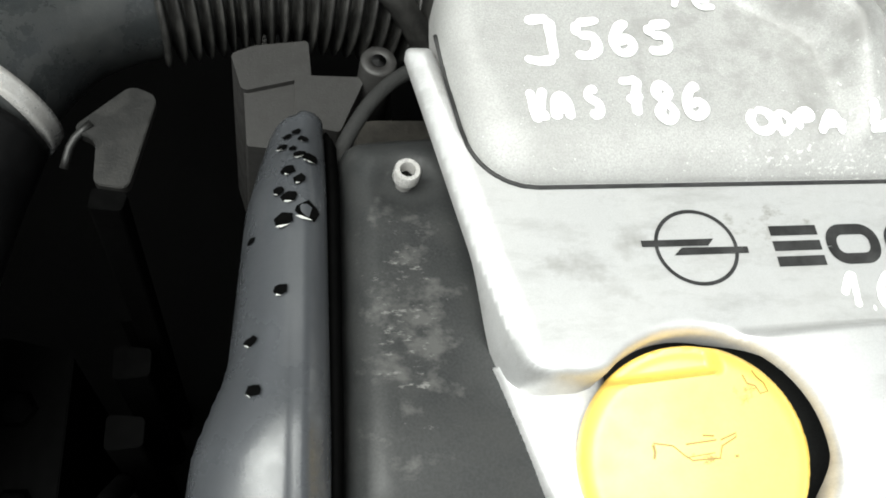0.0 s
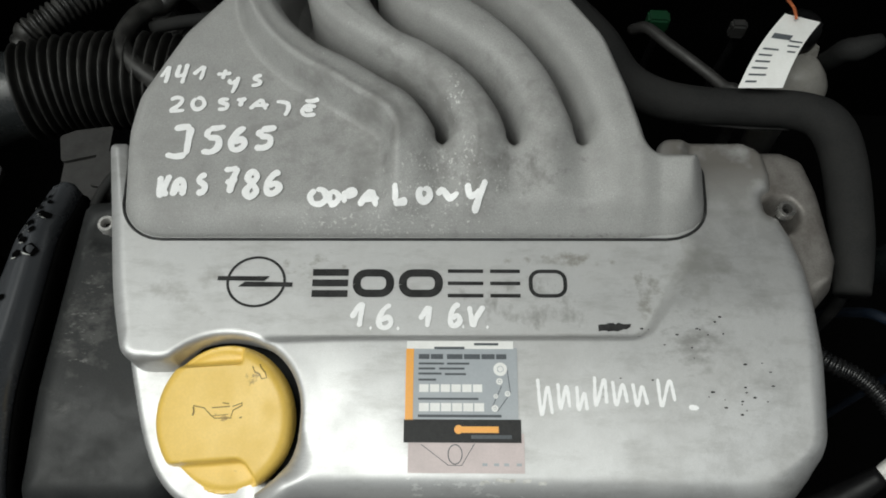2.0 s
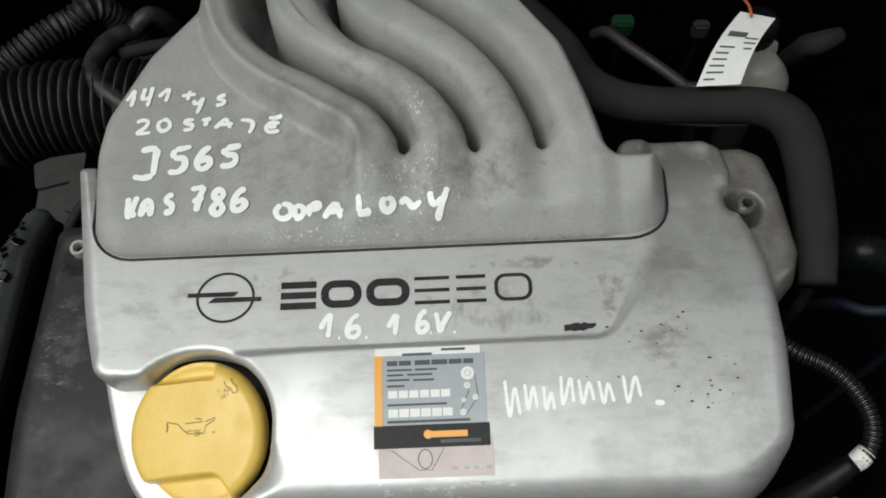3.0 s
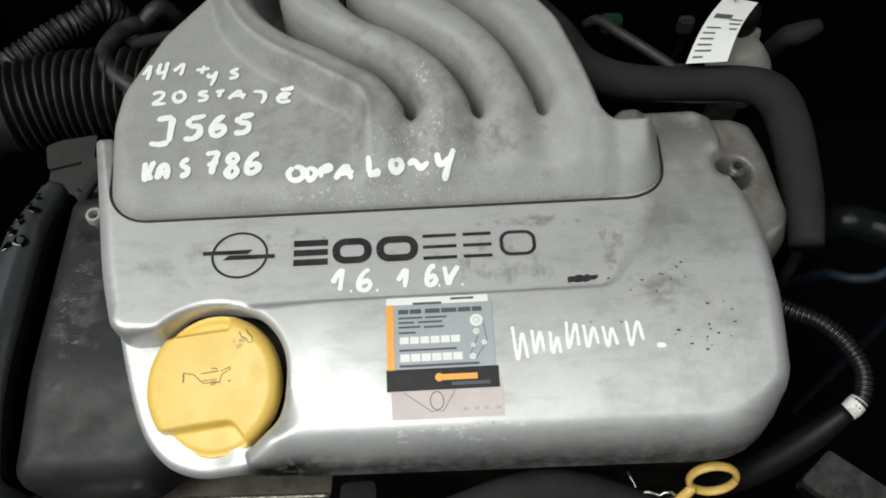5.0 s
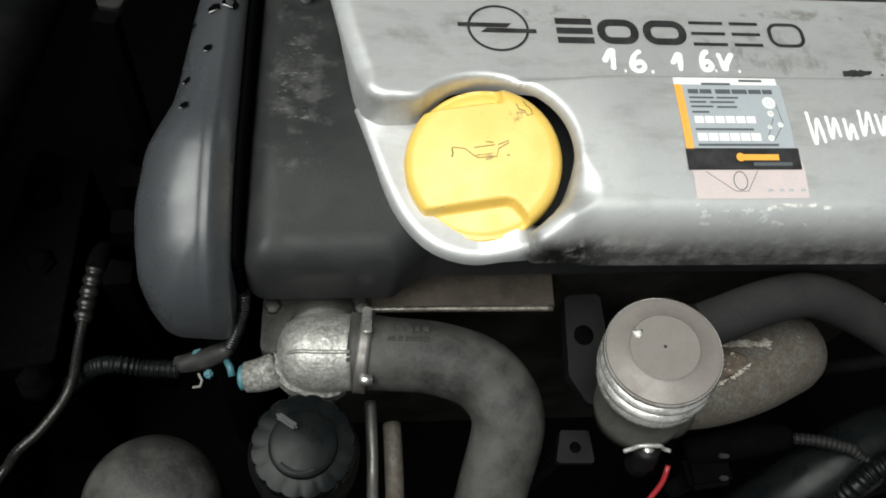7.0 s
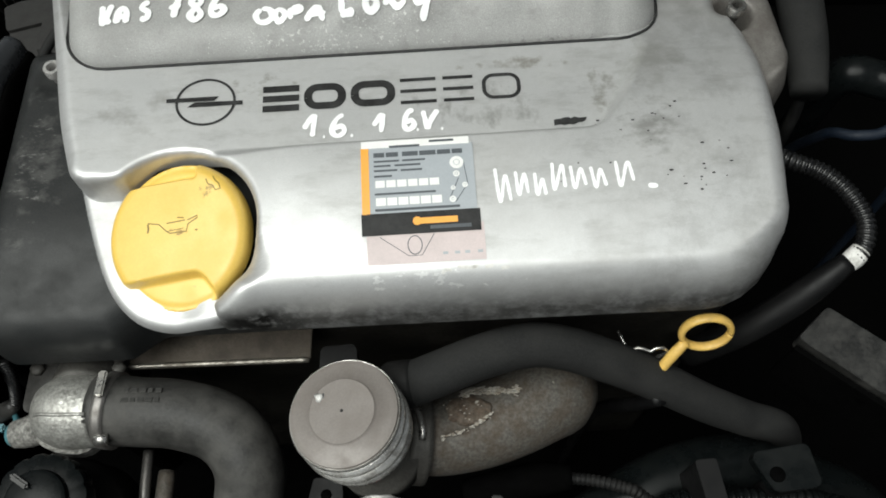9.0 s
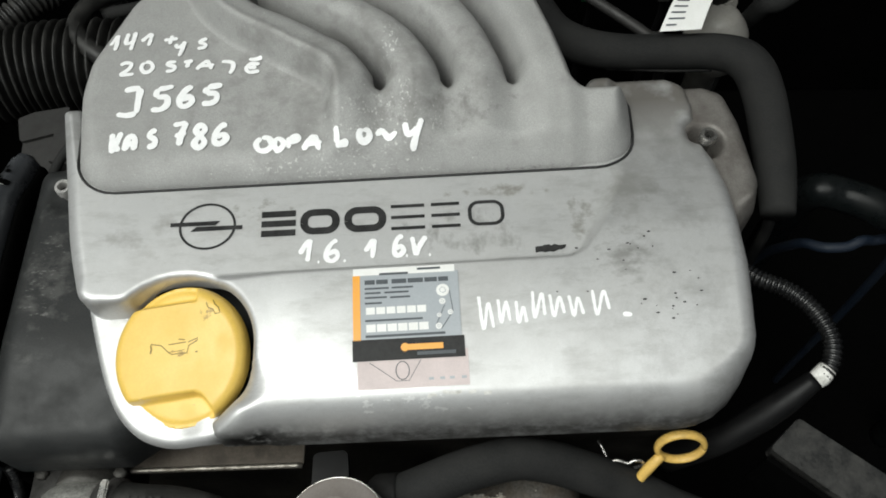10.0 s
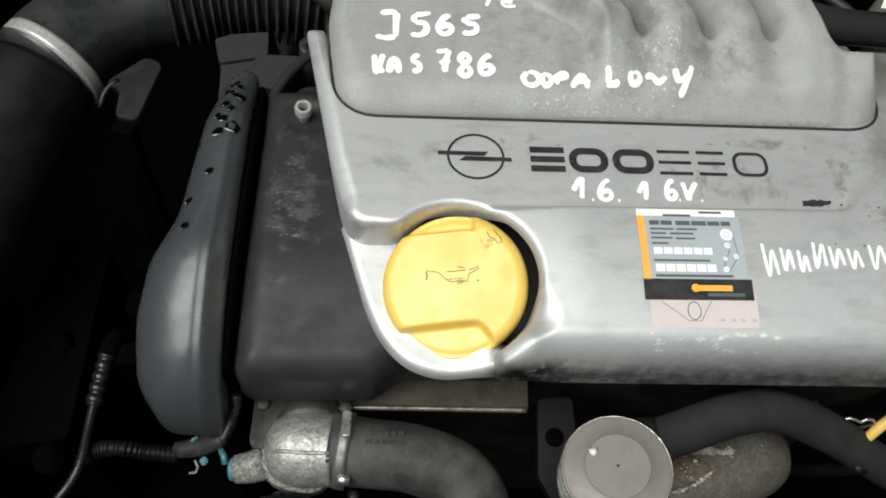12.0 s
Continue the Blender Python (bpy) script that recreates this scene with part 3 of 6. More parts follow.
ROUND = [(0.5 + 0.5 * math.cos(a), 0.5 + 0.5 * math.sin(a)) for a in np.radians(np.arange(110, 480, 30))]
PEN = {     # how this hand draws each character, in a box of one by one
    "1": [[(0, 0.35), (0.45, 0.75), (0.80, 1)], [(0.80, 1), (0.74, 0.5), (0.62, 0)]],
    "4": [[(0.2, 0.95), (0.02, 0.42), (0.45, 0.42), (0.95, 0.55)], [(0.88, 1), (0.75, 0.5), (0.6, 0)]],
    "t": [[(0, 0.5), (0.5, 0.55), (1, 0.65)], [(0.58, 1), (0.52, 0.5), (0.45, 0)]],
    "y": [[(0, 0.85), (0.12, 0.62), (0.5, 0.62), (0.8, 0.8)], [(0.95, 1), (0.75, 0.5), (0.45, 0)]],
    "s": [[(1, 0.95), (0.4, 0.86), (0.28, 0.62), (0.85, 0.36), (0.72, 0.12), (0, 0)]],
    "Z": [[(0, 0.82), (0.35, 1), (0.75, 0.9), (0.6, 0.5), (0.05, 0.05)], [(0.05, 0.05), (0.5, 0.05), (1, 0.1)]],
    "O": [ROUND],
    "S": [[(1, 0.95), (0.4, 0.92), (0.15, 0.68), (0.85, 0.42), (0.75, 0.1), (0, 0.02)]],
    "T": [[(0, 0.92), (0.5, 0.95), (1, 1)], [(0.55, 0.95), (0.5, 0.5), (0.42, 0)]],
    "A": [[(0, 0.05), (0.30, 0.55), (0.58, 1)], [(0.58, 1), (0.72, 0.55), (0.86, 0)], [(0.2, 0.38), (0.55, 0.42), (1, 0.45)]],
    "a": [[(0.05, 0.0), (0.15, 0.7), (0.5, 1), (0.85, 0.75), (0.92, 0.0)], [(0.15, 0.42), (0.5, 0.45), (0.88, 0.42)]],
    "j": [[(0, 1), (0.5, 0.98), (0.92, 0.85), (0.95, 0.45), (0.72, 0.0)]],
    "J": [[(0.22, 0.93), (0.6, 0.98), (0.95, 1)], [(0.95, 1), (0.92, 0.5), (0.90, 0.06)], [(0.90, 0.06), (0.45, 0), (0, 0.06)]],
    "E": [[(0.15, 0.96), (0.5, 0.93), (1, 1)], [(0.85, 0.58), (0.3, 0.62), (0.02, 0.35), (0.2, 0.05), (0.85, 0.10)], [(0.15, 0.35), (0.4, 0.36), (0.66, 0.38)]],
    "5": [[(0.25, 0.92), (0.6, 0.94), (1, 1)], [(0.25, 0.92), (0.18, 0.75), (0.2, 0.55)], [(0.2, 0.55), (0.68, 0.52), (0.74, 0.22), (0.45, 0.02), (0, 0.04)]],
    "6": [[(0.92, 1), (0.45, 0.82), (0.08, 0.40), (0.18, 0.06), (0.58, 0), (0.95, 0.22), (0.72, 0.46), (0.2, 0.30)]],
    "K": [[(0.08, 0.95), (0.16, 0.5), (0.30, 0)], [(0.92, 1), (0.6, 0.55), (0.30, 0.22)], [(0.38, 0.40), (0.62, 0.22), (0.95, 0.08)]],
    "7": [[(0, 0.92), (0.45, 0.94), (0.92, 1)], [(0.92, 1), (0.62, 0.5), (0.5, 0)], [(0.15, 0.42), (0.5, 0.46), (0.95, 0.55)]],
    "8": [[(0.55, 0.55), (0.15, 0.76), (0.5, 1), (0.9, 0.8), (0.5, 0.52), (0.08, 0.22), (0.5, 0), (0.92, 0.24), (0.55, 0.55)]],
    "D": [[(0.18, 0), (0.14, 0.5), (0.16, 1)], [(0.16, 0.95), (0.75, 0.85), (1, 0.45), (0.65, 0.08), (0.05, 0.04)]],
    "P": [[(0.18, 0), (0.16, 0.5), (0.22, 1)], [(0.20, 0.9), (0.75, 1), (0.85, 0.66), (0.25, 0.45)]],
    "L": [[(0.12, 1), (0.20, 0.5), (0.16, 0.08)], [(0.05, 0.03), (0.5, 0.04), (1, 0.12)]],
    "U": [[(0.35, 0.95), (0.05, 0.55), (0.15, 0.1), (0.55, 0), (0.95, 0.35), (0.8, 0.9), (0.45, 0.7)]],
    "N": [[(0, 0.3), (0.22, 1), (0.35, 0.6)], [(0.30, 0.9), (0.55, 0.05), (0.75, 0.1), (1, 0.6)]],
    "Y": [[(0.02, 0.90), (0.15, 0.5), (0.45, 0.5), (0.72, 0.65)], [(1, 1), (0.72, 0.5), (0.38, 0)]],
    "V": [[(0.05, 1), (0.18, 0.5), (0.28, 0)], [(0.28, 0), (0.6, 0.5), (1, 1)]],
    ".": [[(-0.7, 0.5), (0.5, 0.45), (1.7, 0.5)]],
}


def handwriting(chars, height, lift, pen, seed=1):
    """Characters (letter, u0, v0, u1, v1) as marker strokes, each filling its place."""
    rng = random.Random(seed)
    lines = []
    for ch, u0, v0, u1, v1 in chars:
        m = pen * 0.42
        for line in PEN[ch]:
            lines.append([(u0 + m + (u1 - u0 - 2 * m) * x + rng.gauss(0, 0.0001), v0 + m + (v1 - v0 - 2 * m) * y + rng.gauss(0, 0.0001)) for x, y in line])
    return brush(lines, pen, height, lift, rng.random())


# ---------------------------------------------------------------- setting
def slab(name, sx, sy, sz, m, material, label, category):
    return solo(name, block(sx, sy, sz, 0.004), material, label, category, m, kind="structure")


slab("ground", 400, 400, 0.02, pose(0, 0, -0.92), ASPHALT, "grey asphalt yard under the car", "ground")
slab("bay_floor", 1.30, 0.95, 0.02, pose(0, 0.03, -0.47), BAY, "near-black undertray below the engine", "floor")
# walls added round the bay, tall enough to keep low light out
slab("wall_left", 0.03, 0.95, 0.54, pose(-0.63, 0.03, -0.45), BAY, "near-black inner wing of the engine bay", "wall")
slab("wall_right", 0.03, 0.95, 0.54, pose(0.63, 0.03, -0.45), BAY, "near-black inner wing of the engine bay", "wall")
slab("wall_front", 1.29, 0.03, 0.50, pose(0, -0.43, -0.45), BAY, "unseen black radiator support, added across the front", "wall")
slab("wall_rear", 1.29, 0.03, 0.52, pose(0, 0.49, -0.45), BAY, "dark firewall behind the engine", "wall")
# unseen bonnet, added to hold off rear sky and bounce light onto the covers
slab("ceiling_bonnet", 1.36, 1.02, 0.02, pose(0, 0.52, 0.09, 180 - BONNET, 0, 0) @ pose(0, 0.51, 0), BODY_PAINT,
     "unseen raised bonnet, added to screen off the rear sky", "bonnet")

# ---------------------------------------------------------------- engine block and head
solo("engine_block", prism(rpoly([(-0.205, -0.062, 0.01), (0.225, -0.046, 0.01), (0.225, 0.16, 0.01), (-0.205, 0.14, 0.01)]), -0.451, -0.085, 0.004),
     BLOCK, "oily brown-black engine block under the covers", "engine")

TURN = 3.2          # the covers stand a little turned to the axes
AXIS = pose(0, 0, 0, 0, 0, TURN)

# the grey plenum's outline and the slots between its runners, in the covers' own axes
BOX = rpoly([(-0.1665, 0.0645, 0.026), (0.1745, 0.0650, 0.026), (0.1765, 0.1195, 0.010), (0.1455, 0.1195, 0.004), (0.1375, 0.155, 0.05),
             (0.1265, 0.193, 0.05), (0.101, 0.232, 0.06), (0.060, 0.268, 0.06), (0.020, 0.300, 0.05), (0.0, 0.34, 0.02), (-0.118, 0.34, 0.02),
             (-0.1200, 0.245, 0.015), (-0.148, 0.2085, 0.04), (-0.1700, 0.160, 0.04), (-0.1725, 0.135, 0.06)])
SLOT_1 = spline([(0.0196, 0.1225), (0.0185, 0.1317), (0.0112, 0.1454), (0.0024, 0.1561), (-0.0137, 0.1672), (-0.0319, 0.1799), (-0.0505, 0.1915), (-0.0651, 0.2055), (-0.0742, 0.2205), (-0.0778, 0.2348), (-0.080, 0.2493), (-0.082, 0.345)], 5)
SLOT_2 = spline([(0.0617, 0.1215), (0.0601, 0.133), (0.0554, 0.1463), (0.0447, 0.1643), (0.0307, 0.1789), (0.0128, 0.1927), (-0.0036, 0.2022), (-0.0167, 0.2164), (-0.0257, 0.2331), (-0.0288, 0.2477), (-0.033, 0.345)], 5)
SLOT_3 = spline([(0.1015, 0.1210), (0.1007, 0.1327), (0.0970, 0.1451), (0.0905, 0.1642), (0.0809, 0.1818), (0.0673, 0.2001), (0.0514, 0.2166), (0.0369, 0.2288), (0.0240, 0.2411), (0.0150, 0.2560), (0.008, 0.345)], 5)


def box_height(u, v):
    """The casting's top: a flat side panel, four round runners that swell out of the front, deep slots between them."""
    u, v = np.asarray(u, float), np.asarray(v, float)
    sd = sd_poly(u, v, BOX)
    front = 1 - step01(v, 0.07, 0.12)
    z = 0.0125 - drop(-sd, 0.012 + 0.010 * front, 0.019)
    near = np.full(u.shape, 1.0)
    left = near.copy()
    for n, (slot, begin) in enumerate(((SLOT_1, 0.0205), (SLOT_2, 0.0625), (SLOT_3, 0.1025))):
        e = d_line(u, v, np.vstack([[(begin, 0.060)], slot]))[0]
        near = np.minimum(near, e)
        left = e if n == 0 else left
    swell = 0.35 * step01(v, 0.068, 0.088) + 0.65 * step01(v, 0.080, 0.132)
    side = np.where(near < left, 1.0, 1 - step01(left, 0.0255, 0.0375))
    crest = np.where(near < left, 0.0, np.exp(-((left - 0.0255) / 0.0045) ** 2)) * step01(v, 0.074, 0.100)
    tube_back = np.clip(1 - (1 - np.clip(near / 0.0205, 0, 1)) ** 2.3, 0, 1) ** 0.55
    slotted = step01(v, 0.112, 0.132)
    back = tube_back * slotted + (0.5 + 0.5 * step01(near, 0.0, 0.0205)) * (1 - slotted)
    z += (0.0225 * back * side - 0.0040 * side + 0.0022 * crest) * swell * step01(-sd, 0.0, 0.014)
    for n, slot in enumerate((SLOT_1, SLOT_2, SLOT_3)):
        d, along = d_line(u, v, slot)
        wide = 0.0027 + (0.0060 if n == 0 else 0.0012) * step01(along, 0.40, 0.80)
        z -= 0.075 * (1 - step01(d, wide - 0.0008, wide + 0.0010))
        z -= 0.0062 * step01(v, 0.112, 0.132) * np.exp(-(np.clip(d - wide, 0, 1) / 0.0042) ** 2)
    z += 0.0020 * step01(u, -0.06, -0.02) * (1 - step01(v, 0.10, 0.14)) * step01(-sd, 0, 0.02)
    z -= 0.02 * (np.clip(v - 0.25, 0, 1) / 0.05) ** 2
    z -= 0.003 * step01(u, 0.132, 0.146)
    return z


FILLER = (-0.098, -0.0375)
RIM = [(FILLER[0] + 0.0436 * math.cos(a), FILLER[1] + 0.0436 * math.sin(a), 0.0) for a in np.radians(np.arange(134, -70, -6))]
COVER = rpoly([(-0.1858, 0.1325, 0.003), (-0.1792, 0.0960, 0.3), (-0.1735, 0.0640, 0.3), (-0.1678, 0.0320, 0.3), (-0.1567, -0.0075, 0.014), (-0.1335, -0.0075, 0.008), *RIM,
               (-0.0765, -0.0848, 0.004), (0.2200, -0.0885, 0.068), (0.2275, -0.004, 0.10), (0.2275, 0.048, 0.05), (0.2250, 0.070, 0.02), (0.2205, 0.0850, 0.004), (0.2140, 0.0880, 0.004),
               (0.2135, 0.0965, 0.004), (0.2190, 0.1010, 0.004), (0.2150, 0.128, 0.010), (0.204, 0.1345, 0.01), (0.150, 0.1345, 0.01), (0.148, 0.092, 0.003), (-0.164, 0.092, 0.003), (-0.1745, 0.1325, 0.003)])
PANEL = rpoly([(-0.30, 0.0035, 0.0), (0.131, 0.0055, 0.014), (0.159, 0.062, 0.01), (0.170, 0.20, 0.0), (-0.30, 0.20, 0.0)])
SHELF = np.vstack([spline([(-0.1622, 0.006), (-0.1602, -0.001), (-0.1553, -0.0195), (-0.1470, -0.0455), (-0.1378, -0.0640), (-0.1255, -0.0765), (-0.1105, -0.0828), (-0.0950, -0.0840), (-0.0842, -0.0836), (-0.0700, -0.0826)], 5),
                   [(-0.0600, -0.0790), (-0.060, -0.070), (-0.12, -0.055), (-0.12, 0.006)]])


def cover_height(u, v):
    u, v = np.asarray(u, float), np.asarray(v, float)
    sd = sd_poly(u, v, COVER)
    hump = 0.0085 - 1.5 * np.clip(-v, 0, 1) ** 2
    right = 0.0085 - 0.0135 * step01(v, 0.015, 0.10)
    raised = np.where(v < 0, hump, right) * step01(u, -0.100, -0.025)
    lowered = step01(-sd_poly(u, v, PANEL), -0.0035 - 0.004 * step01(v, 0.008, 0.03), 0.0008)
    z = raised * (1 - lowered)
    front = step01(-v, 0.040, 0.068) * step01(u, -0.078, -0.045)
    right = step01(u, 0.150, 0.195) * (1 - front)
    behind = step01(v, 0.098, 0.112) * step01(u, 0.10, 0.15)
    wide, high = 0.0048, 0.0060
    bore = 1 - step01(np.hypot(u - FILLER[0], v - FILLER[1]), 0.050, 0.056)
    wide, high = wide - 0.0013 * bore, high - 0.0012 * bore
    flank = (1 - step01(u, -0.158, -0.140)) * step01(v, -0.004, 0.012)
    wide, high = wide + (0.0088 - wide) * flank, high + (0.0058 - high) * flank
    wide, high = wide + (0.0175 - wide) * front, high + (0.034 - high) * front
    wide, high = wide + (0.0120 - wide) * right, high + (0.0140 - high) * right
    wide, high = wide + (0.0040 - wide) * behind, high + (0.0040 - high) * behind
    z -= 0.013 * (1 - step01(np.hypot(u + 0.082, v + 0.080), 0.0, 0.024))
    soft = np.clip(flank, 0, 1)
    bevel = high * np.clip(1 + sd / wide, 0, 1) ** 1.7
    return z - drop(-sd, wide, high) * (1 - soft) - bevel * soft


def cover_skirt(u, v):
    """The shell is thin and open below along the flank and round the filler, but closed to the ledge and in front."""
    foot = -0.034 + 0.0240 * step01(v, 0.0, 0.045)
    bore = (np.hypot(u - FILLER[0], v - FILLER[1]) < 0.0475) & (v > -0.070)
    foot = np.where(bore, -0.034 + 0.0205 * step01(u, -0.136, -0.112) + 0.0125 * step01(u, -0.088, -0.064), foot)
    return np.where((u > 0.05) | (v < -0.070), -0.034, foot)


def shelf_height(u, v):
    sd = sd_poly(u, v, SHELF)
    return -0.0262 + 0.03 * (u + 0.0986) + 0.085 * (v + 0.0367) + 0.0055 * step01(u, -0.104, -0.080) - drop(-sd, 0.0050, 0.0060)


cover = thing("engine_cover", "worn, stained silver plastic engine cover over the cylinder head", "engine cover", AXIS)
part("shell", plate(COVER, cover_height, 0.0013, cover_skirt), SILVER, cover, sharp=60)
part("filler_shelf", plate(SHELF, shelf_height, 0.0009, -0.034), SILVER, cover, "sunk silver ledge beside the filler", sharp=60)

# printed emblem and word blocks on the panel
emblem = part("emblem", film_ring(-0.0853, 0.0382, 0.0161, 0.0015, cover_height, 0.0003, 48, ry=0.0149), INK, cover, "black printed ring emblem")
part("emblem_bar", film_shape([[(-0.1072, 0.0414), (-0.0778, 0.0414), (-0.0806, 0.0385), (-0.1072, 0.0388)],
                               [(-0.0646, 0.0350), (-0.0952, 0.0350), (-0.0915, 0.0381), (-0.0646, 0.0377)]], cover_height, 0.0005), INK, emblem)


def word_bars(u0, u1, pen):
    """Plain printed bars that take the place of a maker's letter."""
    v0, v1 = 0.0289, 0.0460
    for b in (v0 + pen / 2, (v0 + v1) / 2, v1 - pen / 2):
        part("print_bar", film_shape([[(u0, b - pen / 2), (u1, b - pen / 2), (u1, b + pen / 2), (u0, b + pen / 2)]], cover_height, 0.0003), INK, cover, "black printed bar")


def word_frame(u0, u1, pen):
    """A plain printed frame in place of a round letter."""
    v0, v1 = 0.0289, 0.0460
    line = rpoly([(u0 + pen / 2, v0 + pen / 2, 0.0055), (u1 - pen / 2, v0 + pen / 2, 0.0055), (u1 - pen / 2, v1 - pen / 2, 0.0055), (u0 + pen / 2, v1 - pen / 2, 0.0055)])
    part("print_frame", film_shape(stroke_quads(np.vstack([line, line[:1]]), pen), cover_height, 0.0003), INK, cover, "black printed frame")


word_bars(-0.0534, -0.0331, 0.0042)
word_frame(-0.0305, -0.0071, 0.0046)
word_frame(-0.0045, 0.0204, 0.0046)
word_bars(0.0232, 0.0432, 0.0022)
word_bars(0.0471, 0.0640, 0.0022)
word_frame(0.0688, 0.0904, 0.0022)

part("marker_writing", handwriting([("1", -0.0315, 0.0099, -0.0218, 0.0269), (".", -0.0208, 0.009, -0.0177, 0.0123), ("6", -0.0167, 0.0096, -0.0064, 0.0256),
                                    (".", -0.0056, 0.0087, -0.0025, 0.012), ("1", 0.0064, 0.0101, 0.0158, 0.0247), ("6", 0.0227, 0.0108, 0.0315, 0.0264),
                                    (".", 0.0302, 0.0098, 0.0333, 0.0131), ("V", 0.0334, 0.0101, 0.0446, 0.0248), (".", 0.0436, 0.0095, 0.0467, 0.0128)],
                                   cover_height, 0.0005, 0.0030, 3), MARKER, cover, "white marker figures 1.6. 16V.")
strokes = random.Random(4)
for u0, v0, u1, v1 in ((0.0702, -0.0393, 0.0802, -0.0200), (0.0805, -0.0375, 0.0891, -0.0224), (0.0902, -0.0369, 0.0979, -0.0239), (0.0985, -0.0359, 0.1085, -0.0187),
                       (0.1093, -0.0350, 0.1196, -0.0211), (0.1204, -0.0350, 0.1299, -0.0223), (0.1324, -0.0343, 0.1448, -0.0198)):
    w, h = u1 - u0, v1 - v0
    lean = strokes.uniform(-0.1, 0.15) * w
    dips = [(0.10, 1.0), (0.22, strokes.uniform(0.0, 0.12)), (0.60, strokes.uniform(0.65, 0.95)), (0.78, strokes.uniform(0.0, 0.2))]
    part("marker_bar", brush([[(u0 + x * w + lean * y, v0 + y * h) for x, y in dips]], 0.0018, cover_height, 0.0005, strokes.random()), MARKER, cover, "white marker scribble")
part("marker_bar", brush([[(0.1490, -0.0347), (0.1516, -0.0350), (0.1542, -0.0352)]], 0.0028, cover_height, 0.0005, 0.3), MARKER, cover, "white marker dash")
for line in ([(0.0400, -0.0735), (0.0432, -0.0722), (0.0450, -0.0730)], [(0.0480, -0.0712), (0.0515, -0.0716), (0.0545, -0.0720), (0.0585, -0.0716)], [(0.0620, -0.0722), (0.0665, -0.0716)], [(0.0700, -0.0730), (0.0745, -0.0728)]):
    part("scratch", brush([line], 0.0015, cover_height, 0.0004, line[0][0] * 90), TAPE, cover, "pale scratch in the paint")
rng = random.Random(5)
part("paint_flake", film_shape([[(0.106 + 0.018 * a + rng.uniform(-0.0006, 0.0006), 0.0105 + s * (0.0022 - 0.0012 * abs(a - 0.4)) + 0.002 * a + rng.uniform(-0.0007, 0.0007))
                                 for a, s in [(k / 9, -1) for k in range(10)] + [(k / 9, 1) for k in range(9, -1, -1)]]], cover_height, 0.0004), INK, cover, "black patch where the paint flaked off")
for k in range(34):
    u, v, r = rng.choice(((0.135, 0.006), (0.15, -0.002), (0.165, -0.03), (0.18, -0.036), (0.19, -0.02), (0.12, -0.03), (0.175, 0.01))), 0, rng.uniform(0.00025, 0.0006)
    u, v = u[0] + rng.gauss(0, 0.008), u[1] + rng.gauss(0, 0.006)
    part("paint_chip", film_shape([disc_poly(u, v, r * rng.uniform(1, 2.4), 7, r)], cover_height, 0.0003), INK, cover)

# ---------------------------------------------------------------- service sticker
sticker = thing("service_sticker", "grey and orange service sticker over a faded pink one", "sticker", AXIS)


def su(x):
    return 0.0012 + (x - 852) * 0.000259


def sv(y):
    return -(y - 561) * 0.000272


def patch(name, x0, y0, x1, y1, lift, material, parent, label=""):
    return part(name, film_patch(su(x0), sv(y1), su(x1), sv(y0), cover_height, lift), material, parent, label)


pink = patch("old_sticker", 859, 740, 1091, 812, 0.0003, PINK, sticker, "faded pink paper with thin line drawing")
part("drawn_loop", film_ring(su(953), sv(778), 0.0036, 0.0005, cover_height, 0.00045, 24, 0.0048), TEXT_GREY, pink)
part("drawn_line", film_shape(stroke_quads([(su(885), sv(760)), (su(940), sv(798)), (su(966), sv(798)), (su(992), sv(758))], 0.00035), cover_height, 0.00045), TEXT_GREY, pink)
for x in (1012, 1035, 1055, 1080):
    patch("faint_mark", x - 5, 794, x + 5, 799, 0.00045, FIELD, pink)
field = patch("grey_field", 852, 574, 1080, 716, 0.0005, FIELD, sticker, "grey printed field")
patch("header_strip", 853, 560, 1073, 576, 0.0006, PAPER, sticker, "white strip")
patch("header_line", 992, 564, 1042, 569, 0.0008, TEXT_GREY, field)
patch("header_line", 910, 572, 972, 577, 0.0008, TEXT_GREY, field)
patch("orange_band", 852, 576, 868, 715, 0.0007, ORANGE, sticker, "orange band")
band = patch("black_band", 850, 714, 1085, 757, 0.0007, INK, sticker, "black band")
patch("band_bar", 962, 727, 1040, 739, 0.0010, ORANGE, band, "orange bar")
part("band_dot", film_shape([disc_poly(su(960), sv(733), 0.0023)], cover_height, 0.0011), ORANGE, band)
patch("band_bar", 985, 743, 1066, 750, 0.0010, TEXT_GREY, band, "grey bar")
for x0, x1 in ((878, 900), (903, 928), (936, 968), (971, 1004), (1007, 1034), (1037, 1058)):
    patch("title_bar", x0, 587, x1, 597, 0.0008, TEXT_GREY, field, "dark printed bar")
for x0, x1, y in ((878, 930, 606), (936, 982, 606), (878, 912, 616), (920, 972, 616), (878, 925, 626), (932, 975, 627), (878, 914, 638), (878, 1000, 675)):
    patch("text_bar", x0, y - 2, x1, y + 2, 0.0008, TEXT_GREY, field)
patch("text_bar", 878, 705, 1046, 710, 0.0008, TEXT_GREY, field)
for k in range(6):
    patch("entry_box", 880 + 21.8 * k, 647, 899 + 21.8 * k, 662, 0.0008, PAPER, field, "white entry box")
    patch("entry_box", 880 + 22.3 * k, 683, 900 + 22.3 * k, 699, 0.0008, PAPER, field, "white entry box")
